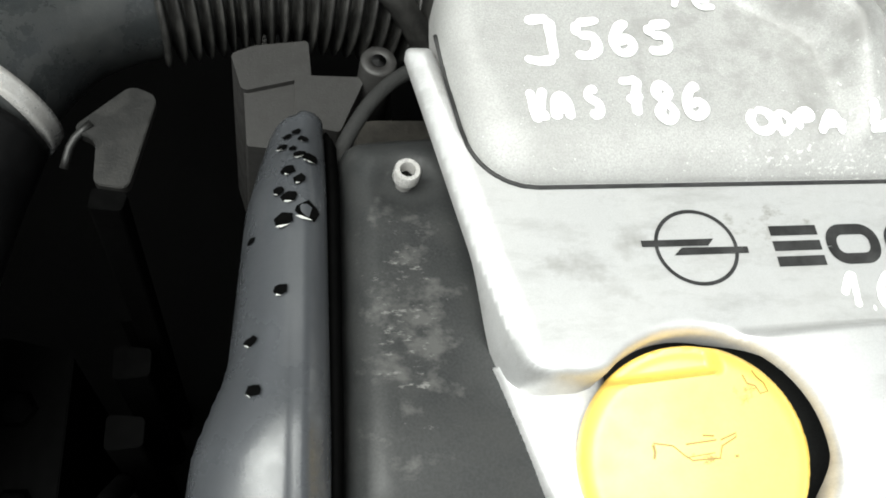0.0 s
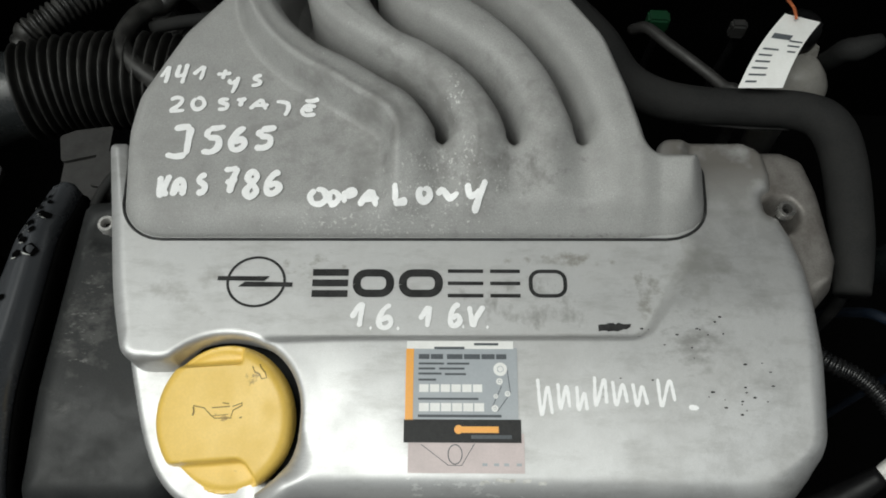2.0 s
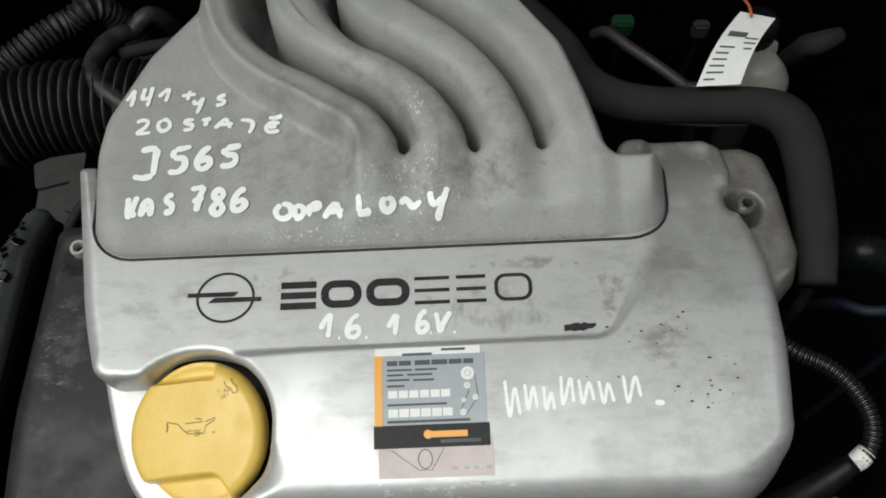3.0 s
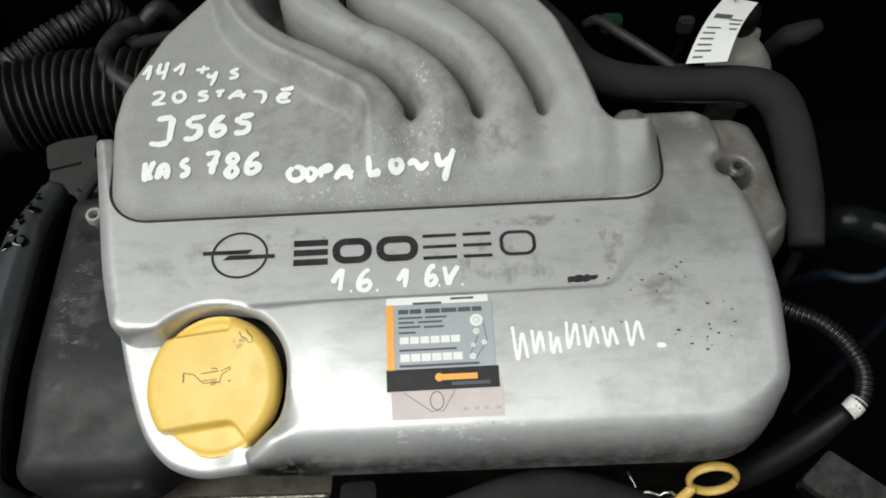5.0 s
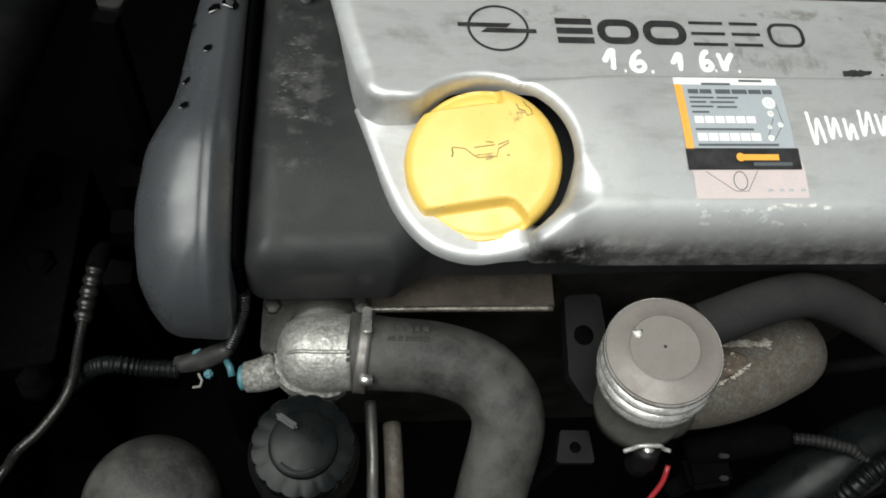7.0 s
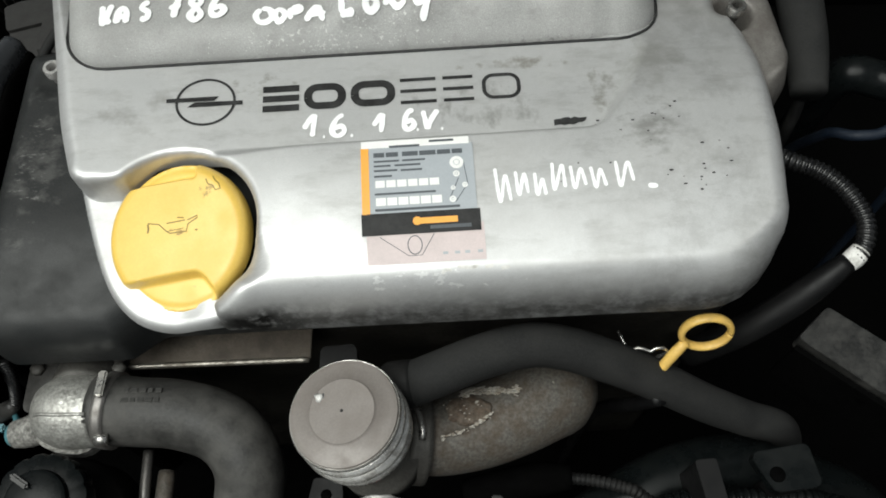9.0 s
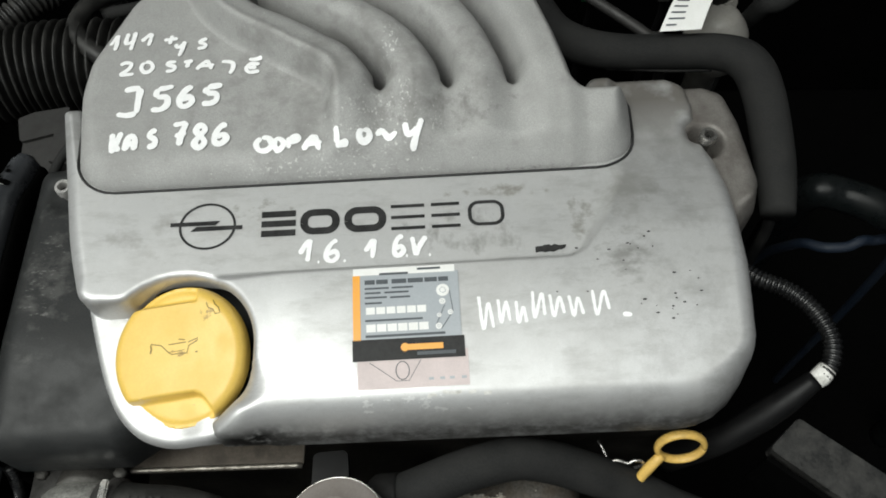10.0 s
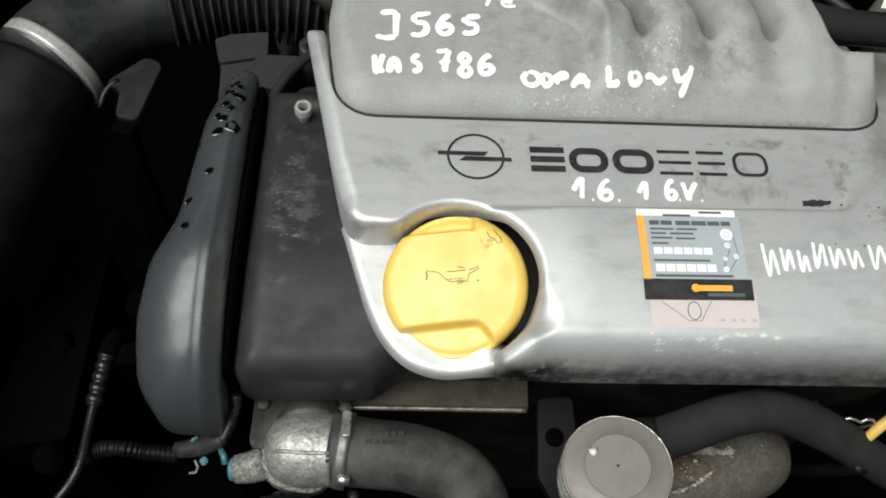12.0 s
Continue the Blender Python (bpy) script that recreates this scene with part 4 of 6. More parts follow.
for x, y, r in ((1045, 617, 13.5), (1043, 641, 6.5), (1059, 665, 5.5), (1035, 670, 4.5), (1033, 693, 6.5)):
    wheel = part("printed_wheel", film_shape([disc_poly(su(x), sv(y), r * 0.00027)], cover_height, 0.0008), PAPER, field)
    part("hub", film_ring(su(x), sv(y), r * 0.00012, 0.0003, cover_height, 0.0010, 14), FIELD, wheel)
part("printed_belt", film_shape(stroke_quads([(su(1059), sv(617)), (su(1065), sv(663)), (su(1039), sv(698)), (su(1027), sv(692)), (su(1047), sv(650))], 0.0004), cover_height, 0.0007), TEXT_GREY, field)

# ---------------------------------------------------------------- grey intake plenum
plenum = thing("intake_plenum", "rough grey cast intake plenum with curved runners and white writing", "intake manifold", AXIS)
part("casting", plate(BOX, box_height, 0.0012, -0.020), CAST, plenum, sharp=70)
SEAL, _ = even(np.vstack([[(-0.1727, 0.137), (-0.1705, 0.11)], BOX[:21]]), 0.003)
SEAL_Z = np.maximum(cover_height(SEAL[:, 0] * 1.003, SEAL[:, 1] - 0.001), -0.004)
part("seal", tube([(u, v, z + 0.0003) for (u, v), z in zip(SEAL, SEAL_Z)], 0.0009, 8, 0.002), INK, plenum, "thin black seal line")
part("marker_writing", handwriting([("1", -0.1552, 0.1632, -0.1475, 0.1783), ("4", -0.1455, 0.1628, -0.1368, 0.1801), ("1", -0.1351, 0.1657, -0.1253, 0.1784),
                                    ("t", -0.1207, 0.1661, -0.1095, 0.1754), ("y", -0.1125, 0.1558, -0.1045, 0.1703), ("s", -0.0986, 0.1612, -0.0903, 0.1716)],
                                   box_height, 0.0006, 0.0027, 7), MARKER, plenum, "white marker words 141 tys")
part("marker_writing", handwriting([("Z", -0.1469, 0.1423, -0.1352, 0.1549), ("O", -0.1332, 0.1440, -0.1237, 0.1545), ("S", -0.1175, 0.1440, -0.1089, 0.1541),
                                    ("T", -0.1066, 0.1460, -0.0984, 0.1537), ("A", -0.0979, 0.1436, -0.0843, 0.1538), ("j", -0.0823, 0.1392, -0.0720, 0.1517), ("E", -0.0663, 0.1392, -0.0540, 0.1530)],
                                   box_height, 0.0006, 0.0028, 8), MARKER, plenum, "white marker word ZOSTAJE")
part("marker_writing", handwriting([("J", -0.1453, 0.1106, -0.1282, 0.1347), ("5", -0.1243, 0.1133, -0.1079, 0.1348), ("6", -0.1076, 0.1152, -0.0955, 0.1340), ("5", -0.0932, 0.1160, -0.0775, 0.1340)],
                                   box_height, 0.0006, 0.0042, 9), MARKER, plenum, "bold white marker figures J565")
part("marker_writing", handwriting([("K", -0.1463, 0.0832, -0.1365, 0.1018), ("a", -0.1373, 0.0844, -0.1278, 0.0984), ("S", -0.1236, 0.0859, -0.1154, 0.1018),
                                    ("7", -0.1091, 0.0859, -0.0970, 0.1064), ("8", -0.0960, 0.0834, -0.0853, 0.1038), ("6", -0.0841, 0.0859, -0.0723, 0.1038)],
                                   box_height, 0.0006, 0.0040, 10), MARKER, plenum, "bold white marker figures KAS 786")
part("marker_writing", handwriting([("O", -0.0576, 0.0794, -0.0452, 0.0919), ("D", -0.0471, 0.0791, -0.0381, 0.0908), ("P", -0.0390, 0.0795, -0.0284, 0.0908), ("A", -0.0293, 0.0773, -0.0147, 0.0908),
                                    ("L", -0.0099, 0.0774, 0.0018, 0.0909), ("U", 0.0047, 0.0792, 0.0147, 0.0898), ("N", 0.0154, 0.0811, 0.0306, 0.0891), ("Y", 0.0322, 0.0735, 0.0461, 0.0928)],
                                   box_height, 0.0006, 0.0037, 11), MARKER, plenum, "white marker word ODPALONY")

# ---------------------------------------------------------------- oil filler cap
CAP_R = 0.0403
GRIP = rpoly([(-0.060, -0.0238, 0.0), (-0.020, -0.0214, 0.02), (0.0130, -0.0206, 0.008), (0.0202, -0.0315, 0.005), (0.0160, -0.060, 0.0), (-0.060, -0.060, 0.0)])


def cap_height(x, y):
    """The cap's top: a raised bridge between two finger hollows."""
    x, y = np.asarray(x, float), np.asarray(y, float)
    r = np.hypot(x, y)
    z = 0.010 - drop(CAP_R - r, 0.006, 0.006) - 0.8 * r ** 2
    back = step01(y, 0.0288, 0.0314) * (1 - step01(x, 0.0105, 0.0150))
    front = step01(-sd_poly(x, y, GRIP), -0.0004, 0.0028)
    z -= 0.0075 * np.maximum(back, front) * step01(CAP_R - r, -0.003, 0.003)
    return z


oil_cap = thing("oil_filler_cap", "yellow plastic oil filler cap with grip bridge and moulded sign", "oil cap",
                AXIS @ pose(-0.0981, -0.0362, -0.0180, 14.6, -12.7, 0))
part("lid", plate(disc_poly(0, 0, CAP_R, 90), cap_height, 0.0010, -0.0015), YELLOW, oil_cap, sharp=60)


def cap_line(points, width=0.0006):
    return stroke_quads(points, width)


sign = (cap_line([(-0.0145, 0.0083), (-0.0080, 0.0067), (-0.0045, 0.0030), (-0.0020, 0.0010), (0.0074, 0.0006), (0.0088, 0.0046), (0.0141, 0.0070), (0.0143, 0.0083), (0.0086, 0.0066)])
        + cap_line([(-0.0035, 0.0066), (0.0072, 0.0068)]) + cap_line([(0.0028, 0.0089), (0.0066, 0.0082)]) + cap_line([(-0.0040, 0.0022), (0.0060, 0.0026)], 0.0004)
        + cap_line([(-0.0146, 0.0078), (-0.0143, 0.0052), (-0.0150, 0.0030)], 0.0010) + cap_line([(0.0126, 0.0006), (0.0139, 0.0006)], 0.0009))
part("oil_can_sign", film_shape(sign, cap_height, 0.0002), YELLOW_INK, oil_cap, "moulded oil can sign")
part("arrow_sign", film_shape(cap_line([(0.0202, 0.0275), (0.0212, 0.0245), (0.0240, 0.0232), (0.0252, 0.0204), (0.0280, 0.0208), (0.0272, 0.0238), (0.0250, 0.0262), (0.0240, 0.0285)]), cap_height, 0.0002), YELLOW_INK, oil_cap, "moulded arrow")
part("neck", lathe([(0.034, -0.0005), (0.0345, -0.004), (0.033, -0.012), (0.030, -0.04), (0.028, -0.045)]), BLACK, oil_cap, "black filler neck")

# ---------------------------------------------------------------- black cam cover under the silver one
HEAD = rpoly([(-0.2165, -0.092, 0.012), (-0.138, -0.0885, 0.004), (-0.120, -0.0750, 0.006), (0.05, -0.066, 0.02), (0.15, -0.062, 0.02), (0.205, -0.050, 0.03), (0.222, 0.0, 0.03), (0.222, 0.10, 0.02), (0.222, 0.155, 0.02), (-0.2165, 0.098, 0.010)])


def head_height(x, y):
    x, y = np.asarray(x, float), np.asarray(y, float)
    sd = sd_poly(x, y, HEAD)
    z = np.full(x.shape, -0.030) - drop(-sd, 0.016, 0.018)
    z -= 0.0035 * np.exp(-(np.hypot(x + 0.1910, y - 0.0745) / 0.0125) ** 6)
    z -= 0.010 * step01(-y, 0.02, 0.09)
    return z


head = thing("cam_cover", "black cylinder head cover, dusty and scuffed, fixed with socket bolts", "cylinder head cover")
part("body", plate(HEAD, head_height, 0.003, -0.084), BLACK_COVER, head, sharp=60)
END = rpoly([(0.10, 0.03, 0.004), (0.229, 0.037, 0.006), (0.2450, 0.056, 0.008), (0.2500, 0.074, 0.008), (0.2440, 0.118, 0.02), (0.2368, 0.1415, 0.012), (0.2225, 0.1478, 0.01), (0.10, 0.142, 0.01)])


def end_height(x, y):
    x, y = np.asarray(x, float), np.asarray(y, float)
    sd = sd_poly(x, y, END)
    z = -0.0100 - drop(-sd, 0.012, 0.018)
    rib = np.exp(-(((x - 0.246) * 0.62 - (y - 0.064) * 0.78) / 0.0035) ** 2) * step01(x, 0.226, 0.240)
    z += 0.004 * rib * step01(-sd, 0.0, 0.006)
    z -= 0.022 * np.exp(-(np.hypot(x - 0.2160, y - 0.0985) / 0.0112) ** 8)
    return z


part("end_housing", plate(END, end_height, 0.0016, -0.088), BROWN_ALU, head, "brownish weathered aluminium end", sharp=60)


def socket_bolt(parent, x, y, z, r, metal):
    bolt = part("bolt", lathe([(r * 0.5, 0.0005), (r * 0.52, 0.0), (r * 0.52, 0.006), (r * 0.60, 0.0078), (r * 0.92, 0.0078), (r, 0.0070), (r, 0.0020), (r * 0.86, 0.0014), (r * 0.66, -0.0005), (r * 0.6, -0.0086), (r * 0.6, -0.028)], 24),
                metal, parent, "socket head bolt with washer", pose(x, y, z, 0, 0, 20), sharp=40)
    part("socket", lathe([(r * 0.51, 0.0012), (r * 0.1, 0.0011)], 6), INK, bolt, "dark hex socket", pose(0, 0, 0.0008))


socket_bolt(head, -0.1910, 0.0750, -0.0290, 0.0054, ZINC)
socket_bolt(head, 0.2172, 0.0985, -0.0095, 0.0054, STEEL)

# ---------------------------------------------------------------- timing belt cover
BELT = rpoly([(-0.2230, 0.110, 0.004), (-0.2430, 0.108, 0.010), (-0.253, 0.070, 0.05), (-0.2580, 0.0, 0.05), (-0.2690, -0.030, 0.03), (-0.2725, -0.062, 0.05),
              (-0.2695, -0.093, 0.03), (-0.2535, -0.1125, 0.018), (-0.2210, -0.1140, 0.006)])

BELT_ROUND = rpoly([(-0.150, 0.170, 0.004), (-0.2400, 0.170, 0.010), (-0.252, 0.070, 0.05), (-0.2580, 0.0, 0.05), (-0.2690, -0.030, 0.03), (-0.2725, -0.062, 0.05),
                    (-0.2695, -0.093, 0.03), (-0.2535, -0.1125, 0.018), (-0.150, -0.1140, 0.006)])


def belt_height(x, y):
    x, y = np.asarray(x, float), np.asarray(y, float)
    z = -0.0125 - drop(-sd_poly(x, y, BELT_ROUND), 0.036, 0.032) - drop(-sd_poly(x, y, BELT), 0.003, 0.0025)
    z -= 0.042 * step01(-y, 0.02, 0.16) + 0.014 * step01(y, 0.060, 0.11)
    z -= 0.0010 * np.exp(-((x + 0.2345) / 0.0012) ** 2) + 0.009 * step01(x, -0.2345, -0.2215) ** 1.4
    return z


belt = thing("timing_belt_cover", "dark grey plastic timing belt cover with flaking spots, black rubber edge", "belt cover")
part("shell", plate(BELT, belt_height, 0.002, -0.088), BELT_GREY, belt, sharp=70)
# near-black, in place of the shade below the shell
part("back_half", prism(rpoly([(-0.218, 0.095, 0.01), (-0.245, 0.095, 0.01), (-0.252, 0.0, 0.02), (-0.260, -0.05, 0.02), (-0.250, -0.080, 0.02), (-0.218, -0.084, 0.01)]), -0.451, -0.086, 0.004), BAY, belt, "black lower half")
LIP = rpoly([(-0.2232, 0.112, 0.002), (-0.2232, -0.090, 0.004), (-0.2168, -0.086, 0.002), (-0.2168, 0.100, 0.002)])


def lip_height(x, y):
    return belt_height(np.full(np.shape(x), -0.224), y) - 0.006 - drop(-sd_poly(x, y, LIP), 0.004, 0.006)


# sunk near-black strip: rubber edge, plus the shade of the groove beside it
part("rubber_edge_gap", plate(LIP, lip_height, 0.0015, -0.10), BAY, belt, "black rubber edge with the groove's shade in its colour", sharp=70)
rng = random.Random(11)
for x, y, size in ((-0.2398, 0.0876, 2.2), (-0.2378, 0.0934, 1.8), (-0.2339, 0.0955, 2.0), (-0.2315, 0.0897, 2.2), (-0.2354, 0.0850, 1.6), (-0.2331, 0.0802, 2.4), (-0.2291, 0.0780, 3.2), (-0.2372, 0.0722, 3.0), (-0.2407, 0.0628, 2.2), (-0.2369, 0.0591, 2.8), (-0.2390, 0.0496, 3.6), (-0.2304, 0.0524, 4.4), (-0.2395, 0.0215, 2.6), (-0.2493, 0.0046, 2.4), (-0.2481, -0.0145, 2.6), (-0.2504, 0.0463, 1.4), (-0.2331, 0.0664, 2.4)):
    r = size * 0.00092
    a = np.array([(k + rng.uniform(-0.35, 0.35)) * 6.283 / 8 for k in range(8)])
    rim = np.stack([x + r * 1.1 * np.cos(a), y + r * np.sin(a)], 1) + np.array([[rng.uniform(-0.2, 0.2) * r, rng.uniform(-0.2, 0.2) * r] for _ in a])
    chip = part("chip", film_shape([rim], belt_height, 0.0012), BAY, belt, "dark broken spot")
    b = np.array([rng.uniform(-0.3, 0.9) + 3.6 + k * 0.35 for k in range(4)])
    if size < 2.2:
        continue
    part("flake", film_shape([np.vstack([np.stack([x + r * 1.15 * np.cos(b), y + r * 1.1 * np.sin(b)], 1), [[x - 0.55 * r, y - 0.65 * r]]])], belt_height, 0.0017), CHIP_LIGHT, chip, "light broken rim")

# ---------------------------------------------------------------- front: thermostat, hoses, valve
therm = thing("thermostat_housing", "cast aluminium thermostat housing with domed top, corroded", "thermostat")
part("flange", prism(rpoly([(-0.2085, -0.115, 0.005), (-0.151, -0.113, 0.005), (-0.151, -0.0600, 0.005), (-0.2085, -0.0610, 0.005)]), -0.150, -0.1030, 0.003), SOOTY_ALU, therm, "dirty bolted flange")
part("dome", tube([(-0.1965, -0.115, -0.1045), (-0.1915, -0.115, -0.1035), (-0.178, -0.115, -0.1015), (-0.158, -0.115, -0.0995)], [0.010, 0.0175, 0.0220, 0.0210], 28, 0.002), ALU, therm)
part("dome_seam", tube([(-0.194, -0.121, -0.0895), (-0.1885, -0.121, -0.083), (-0.177, -0.122, -0.0805), (-0.16, -0.122, -0.0793)], 0.0011, 8), ALU, therm)
rng = random.Random(31)
CRUST = [(-0.1775 + (0.0225 + rng.uniform(-0.0012, 0.0016)) * math.cos(a), -0.1190 + (0.0205 + rng.uniform(-0.0012, 0.0014)) * math.sin(a), 0.001) for a in np.linspace(0, 2 * math.pi, 30, endpoint=False)]
part("crust_rim", prism(rpoly(CRUST), -0.114, -0.1045, 0.0015), PITTED, therm, "ragged corroded rim under the dome")
part("foot", tube([(-0.174, -0.105, -0.1065), (-0.174, -0.087, -0.1165)], 0.021, 22), DIRTY_ALU, therm)
stub = part("sensor", tube([(-0.2160, -0.1245, -0.1175), (-0.207, -0.1235, -0.1152), (-0.198, -0.121, -0.1115)], [0.0085, 0.0095, 0.010], 16), PITTED, therm, "corroded sensor stub")
part("sensor_ring", tube([(-0.2185, -0.1245, -0.1182), (-0.2160, -0.1245, -0.1175)], 0.0070, 16), TEAL, stub, "teal plastic ring")
for x in (-0.201, -0.151):
    part("flange_bolt", lathe([(0.003, 0.004), (0.0045, 0.003), (0.0045, 0.0)], 6), DIRTY_ALU, therm, "", pose(x - 0.002, -0.0885, -0.1032))

hose = thing("radiator_hose", "black rubber radiator hose bending down from the thermostat", "hose")
part("tube", tube([(-0.16, -0.114, -0.0995), (-0.137, -0.116, -0.0985), (-0.11, -0.118, -0.0995), (-0.084, -0.127, -0.1035), (-0.0705, -0.148, -0.1120), (-0.0765, -0.181, -0.1365), (-0.087, -0.230, -0.1815), (-0.094, -0.285, -0.2615), (-0.098, -0.327, -0.3515), (-0.098, -0.347, -0.449)],
                  [0.0215, 0.0203, 0.0203, 0.0207, 0.0205, 0.0200, 0.020, 0.020, 0.020, 0.020], 26), DUSTY_HOSE, hose, "")
for k in range(10):
    part("moulded_mark", block(0.0028 + 0.0008 * (k % 3), 0.0030, 0.0007, 0.0002), DUSTY_HOSE, hose, "faint raised moulding mark", pose(-0.138 + 0.0046 * (k % 5), -0.1085 - 0.0058 * (k // 5), -0.0800 + 0.0012 * (k // 5), -14, 0, 0))
clamp = part("hose_clamp", tube([(-0.155, -0.1145, -0.0992), (-0.1485, -0.1153, -0.099)], 0.0228, 28, 0.002), DULL_STEEL, hose, "steel band clamp")
part("clamp_tab", block(0.005, 0.016, 0.003, 0.001), STEEL, clamp, "", pose(-0.1515, -0.106, -0.0765, -8, 0, 0))
part("clamp_screw", tube([(-0.1545, -0.1345, -0.0875), (-0.1475, -0.1345, -0.0875)], 0.0035, 8), STEEL, clamp)

shield = thing("heat_shield", "dull steel heat shield plate with a bright lower lip", "heat shield")
part("plate", prism(rpoly([(-0.154, -0.0855, 0.002), (-0.039, -0.0815, 0.002), (-0.039, -0.0465, 0.002), (-0.154, -0.0505, 0.002)]), -0.1135, -0.1095, 0.0015), SHIELD, shield)
part("fixing_leg", block(0.11, 0.012, 0.016, 0.002), SHIELD, shield, "", pose(-0.0965, -0.060, -0.1290))
part("lip", tube([(-0.153, -0.085, -0.1105), (-0.099, -0.083, -0.1105), (-0.04, -0.081, -0.1105)], 0.0020, 10), LIP_STEEL, shield, "worn steel lip with rust")

egr = thing("exhaust_gas_valve", "round beige-capped exhaust gas valve with ribbed metal body", "valve", pose(-0.0070, -0.1340, -0.0320, 6, 0, 0))
part("cap", lathe([(0.0005, 0.0022), (0.0170, 0.0021), (0.0182, 0.0006), (0.0255, 0.0), (0.0283, -0.0012), (0.0290, -0.004), (0.0284, -0.0075), (0.020, -0.008)], 64), EGR_TOP, egr, "matt beige metal cap", m=pose(0, 0, 0, -10, -9, 0), sharp=50)
part("cap_rim", lathe([(0.0275, -0.0030), (0.0291, -0.0026), (0.0297, -0.0042), (0.0290, -0.0060), (0.0275, -0.0062)], 64), BRIGHT, egr, "bright worn metal edge", m=pose(0, 0, 0, -10, -9, 0), sharp=60)
part("dimple", lathe([(0.0008, 0.0025), (0.0009, 0.0019)], 10), INK, egr, m=pose(0, 0, 0, -10, -9, 0))
part("drip", lathe([(0.0004, 0.0025), (0.0026, 0.0021)], 9, lambda a, r, z: r * (1 + 0.3 * math.sin(3 * a))), TAPE, egr, "pale paint drip", pose(0, 0, 0, -10, -9, 0) @ pose(-0.0125, 0.0075, 0.0001))
part("rim_ring", lathe([(0.020, -0.006), (0.0262, -0.0072), (0.0266, -0.0100), (0.0296, -0.0112), (0.0302, -0.0128), (0.0296, -0.0144), (0.0264, -0.0155), (0.0262, -0.0195), (0.0298, -0.0208), (0.0306, -0.0228), (0.0298, -0.0248), (0.0266, -0.0258), (0.0262, -0.0290), (0.0292, -0.0305), (0.0296, -0.0330), (0.0285, -0.0345), (0.020, -0.035)], 56), BRIGHT, egr, "ribbed bright metal ring", m=pose(0, 0, 0, -10, -9, 0), sharp=60)
part("body", lathe([(0.018, -0.030), (0.0205, -0.034), (0.0215, -0.046), (0.0205, -0.070), (0.0255, -0.072), (0.0255, -0.085), (0.019, -0.086), (0.019, -0.10)], 40), DIRTY_ALU, egr, "dirty cast body", pose(0, 0, 0, -10, -9, 0))
part("mount_flange", prism(rpoly([(-0.026, 0.052, 0.004), (-0.004, 0.054, 0.004), (0.0, 0.012, 0.003), (0.0, -0.012, 0.003), (-0.016, -0.013, 0.006), (-0.026, 0.004, 0.006)]), -0.092, -0.082, 0.0015), BLACK, egr, "dirty bolted flange")
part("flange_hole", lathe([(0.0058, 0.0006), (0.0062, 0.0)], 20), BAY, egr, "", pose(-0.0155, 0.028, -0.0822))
clip = part("wire_clip", tube([(0.0005, -0.04, -0.0745), (0.0045, -0.039, -0.0715), (0.0075, -0.038, -0.0675), (0.0135, -0.038, -0.066), (0.0195, -0.038, -0.0675), (0.0225, -0.039, -0.0715), (0.0265, -0.04, -0.0725)], 0.0013, 8, 0.0015), ZINC, egr, "bright spring clip")
part("clip_nut", lathe([(0.002, 0.003), (0.0038, 0.002), (0.0038, -0.003)], 6), STEEL, clip, "", pose(0.0130, -0.040, -0.0705))
part("vacuum_elbow", tube([(0.013, -0.038, -0.0705), (0.0133, -0.044, -0.0795), (0.0135, -0.045, -0.0935)], 0.0075, 14), BLACK, egr, "black elbow")

solo("red_wire", tube([(0.018, -0.174, -0.11), (0.016, -0.182, -0.118), (0.009, -0.193, -0.133), (0.008, -0.208, -0.158), (0.01, -0.228, -0.218), (0, -0.248, -0.449)], 0.0016, 8), RED, "thin red insulated wire by the valve", "wire")

pipe = thing("exhaust_elbow", "heat stained steel exhaust elbow with flaking corrosion", "exhaust pipe")
part("tube", tube([(0.013, -0.127, -0.118), (0.036, -0.127, -0.124), (0.061, -0.121, -0.126), (0.085, -0.112, -0.127), (0.104, -0.102, -0.130), (0.1120, -0.0975, -0.1330), (0.1155, -0.0950, -0.1350), (0.1165, -0.0925, -0.145), (0.117, -0.085, -0.170), (0.114, -0.06, -0.21), (0.105, 0.0, -0.26)],
                  [0.019, 0.0225, 0.0248, 0.0258, 0.0266, 0.0268, 0.0252, 0.0205, 0.020, 0.020, 0.020], 32), RUSTY, pipe)


def pipe_top(x, y):
    """The upper side of the elbow."""
    x, y = np.asarray(x, float), np.asarray(y, float)
    mid = -0.121 + (np.clip(x, 0.03, 0.115) - 0.063) * 0.28
    return -0.1258 + np.sqrt(np.clip(0.0257 ** 2 - (y - mid) ** 2, 0, 1)) - 0.05 * np.clip(x - 0.063, 0, 1)


rng = random.Random(21)
hollow = disc_poly(0.0580, -0.1155, 0.0140, 40, 0.0095)
hollow += np.array([[rng.uniform(-0.0013, 0.0013), rng.uniform(-0.0013, 0.0013)] for _ in hollow])
part("scab", plate(hollow, lambda x, y: pipe_top(x, y) + 0.0016 - drop(-sd_poly(x, y, hollow), 0.003, 0.0016), 0.0012, -0.13), RUSTY_DARK, pipe, "brown scaly rust patch")


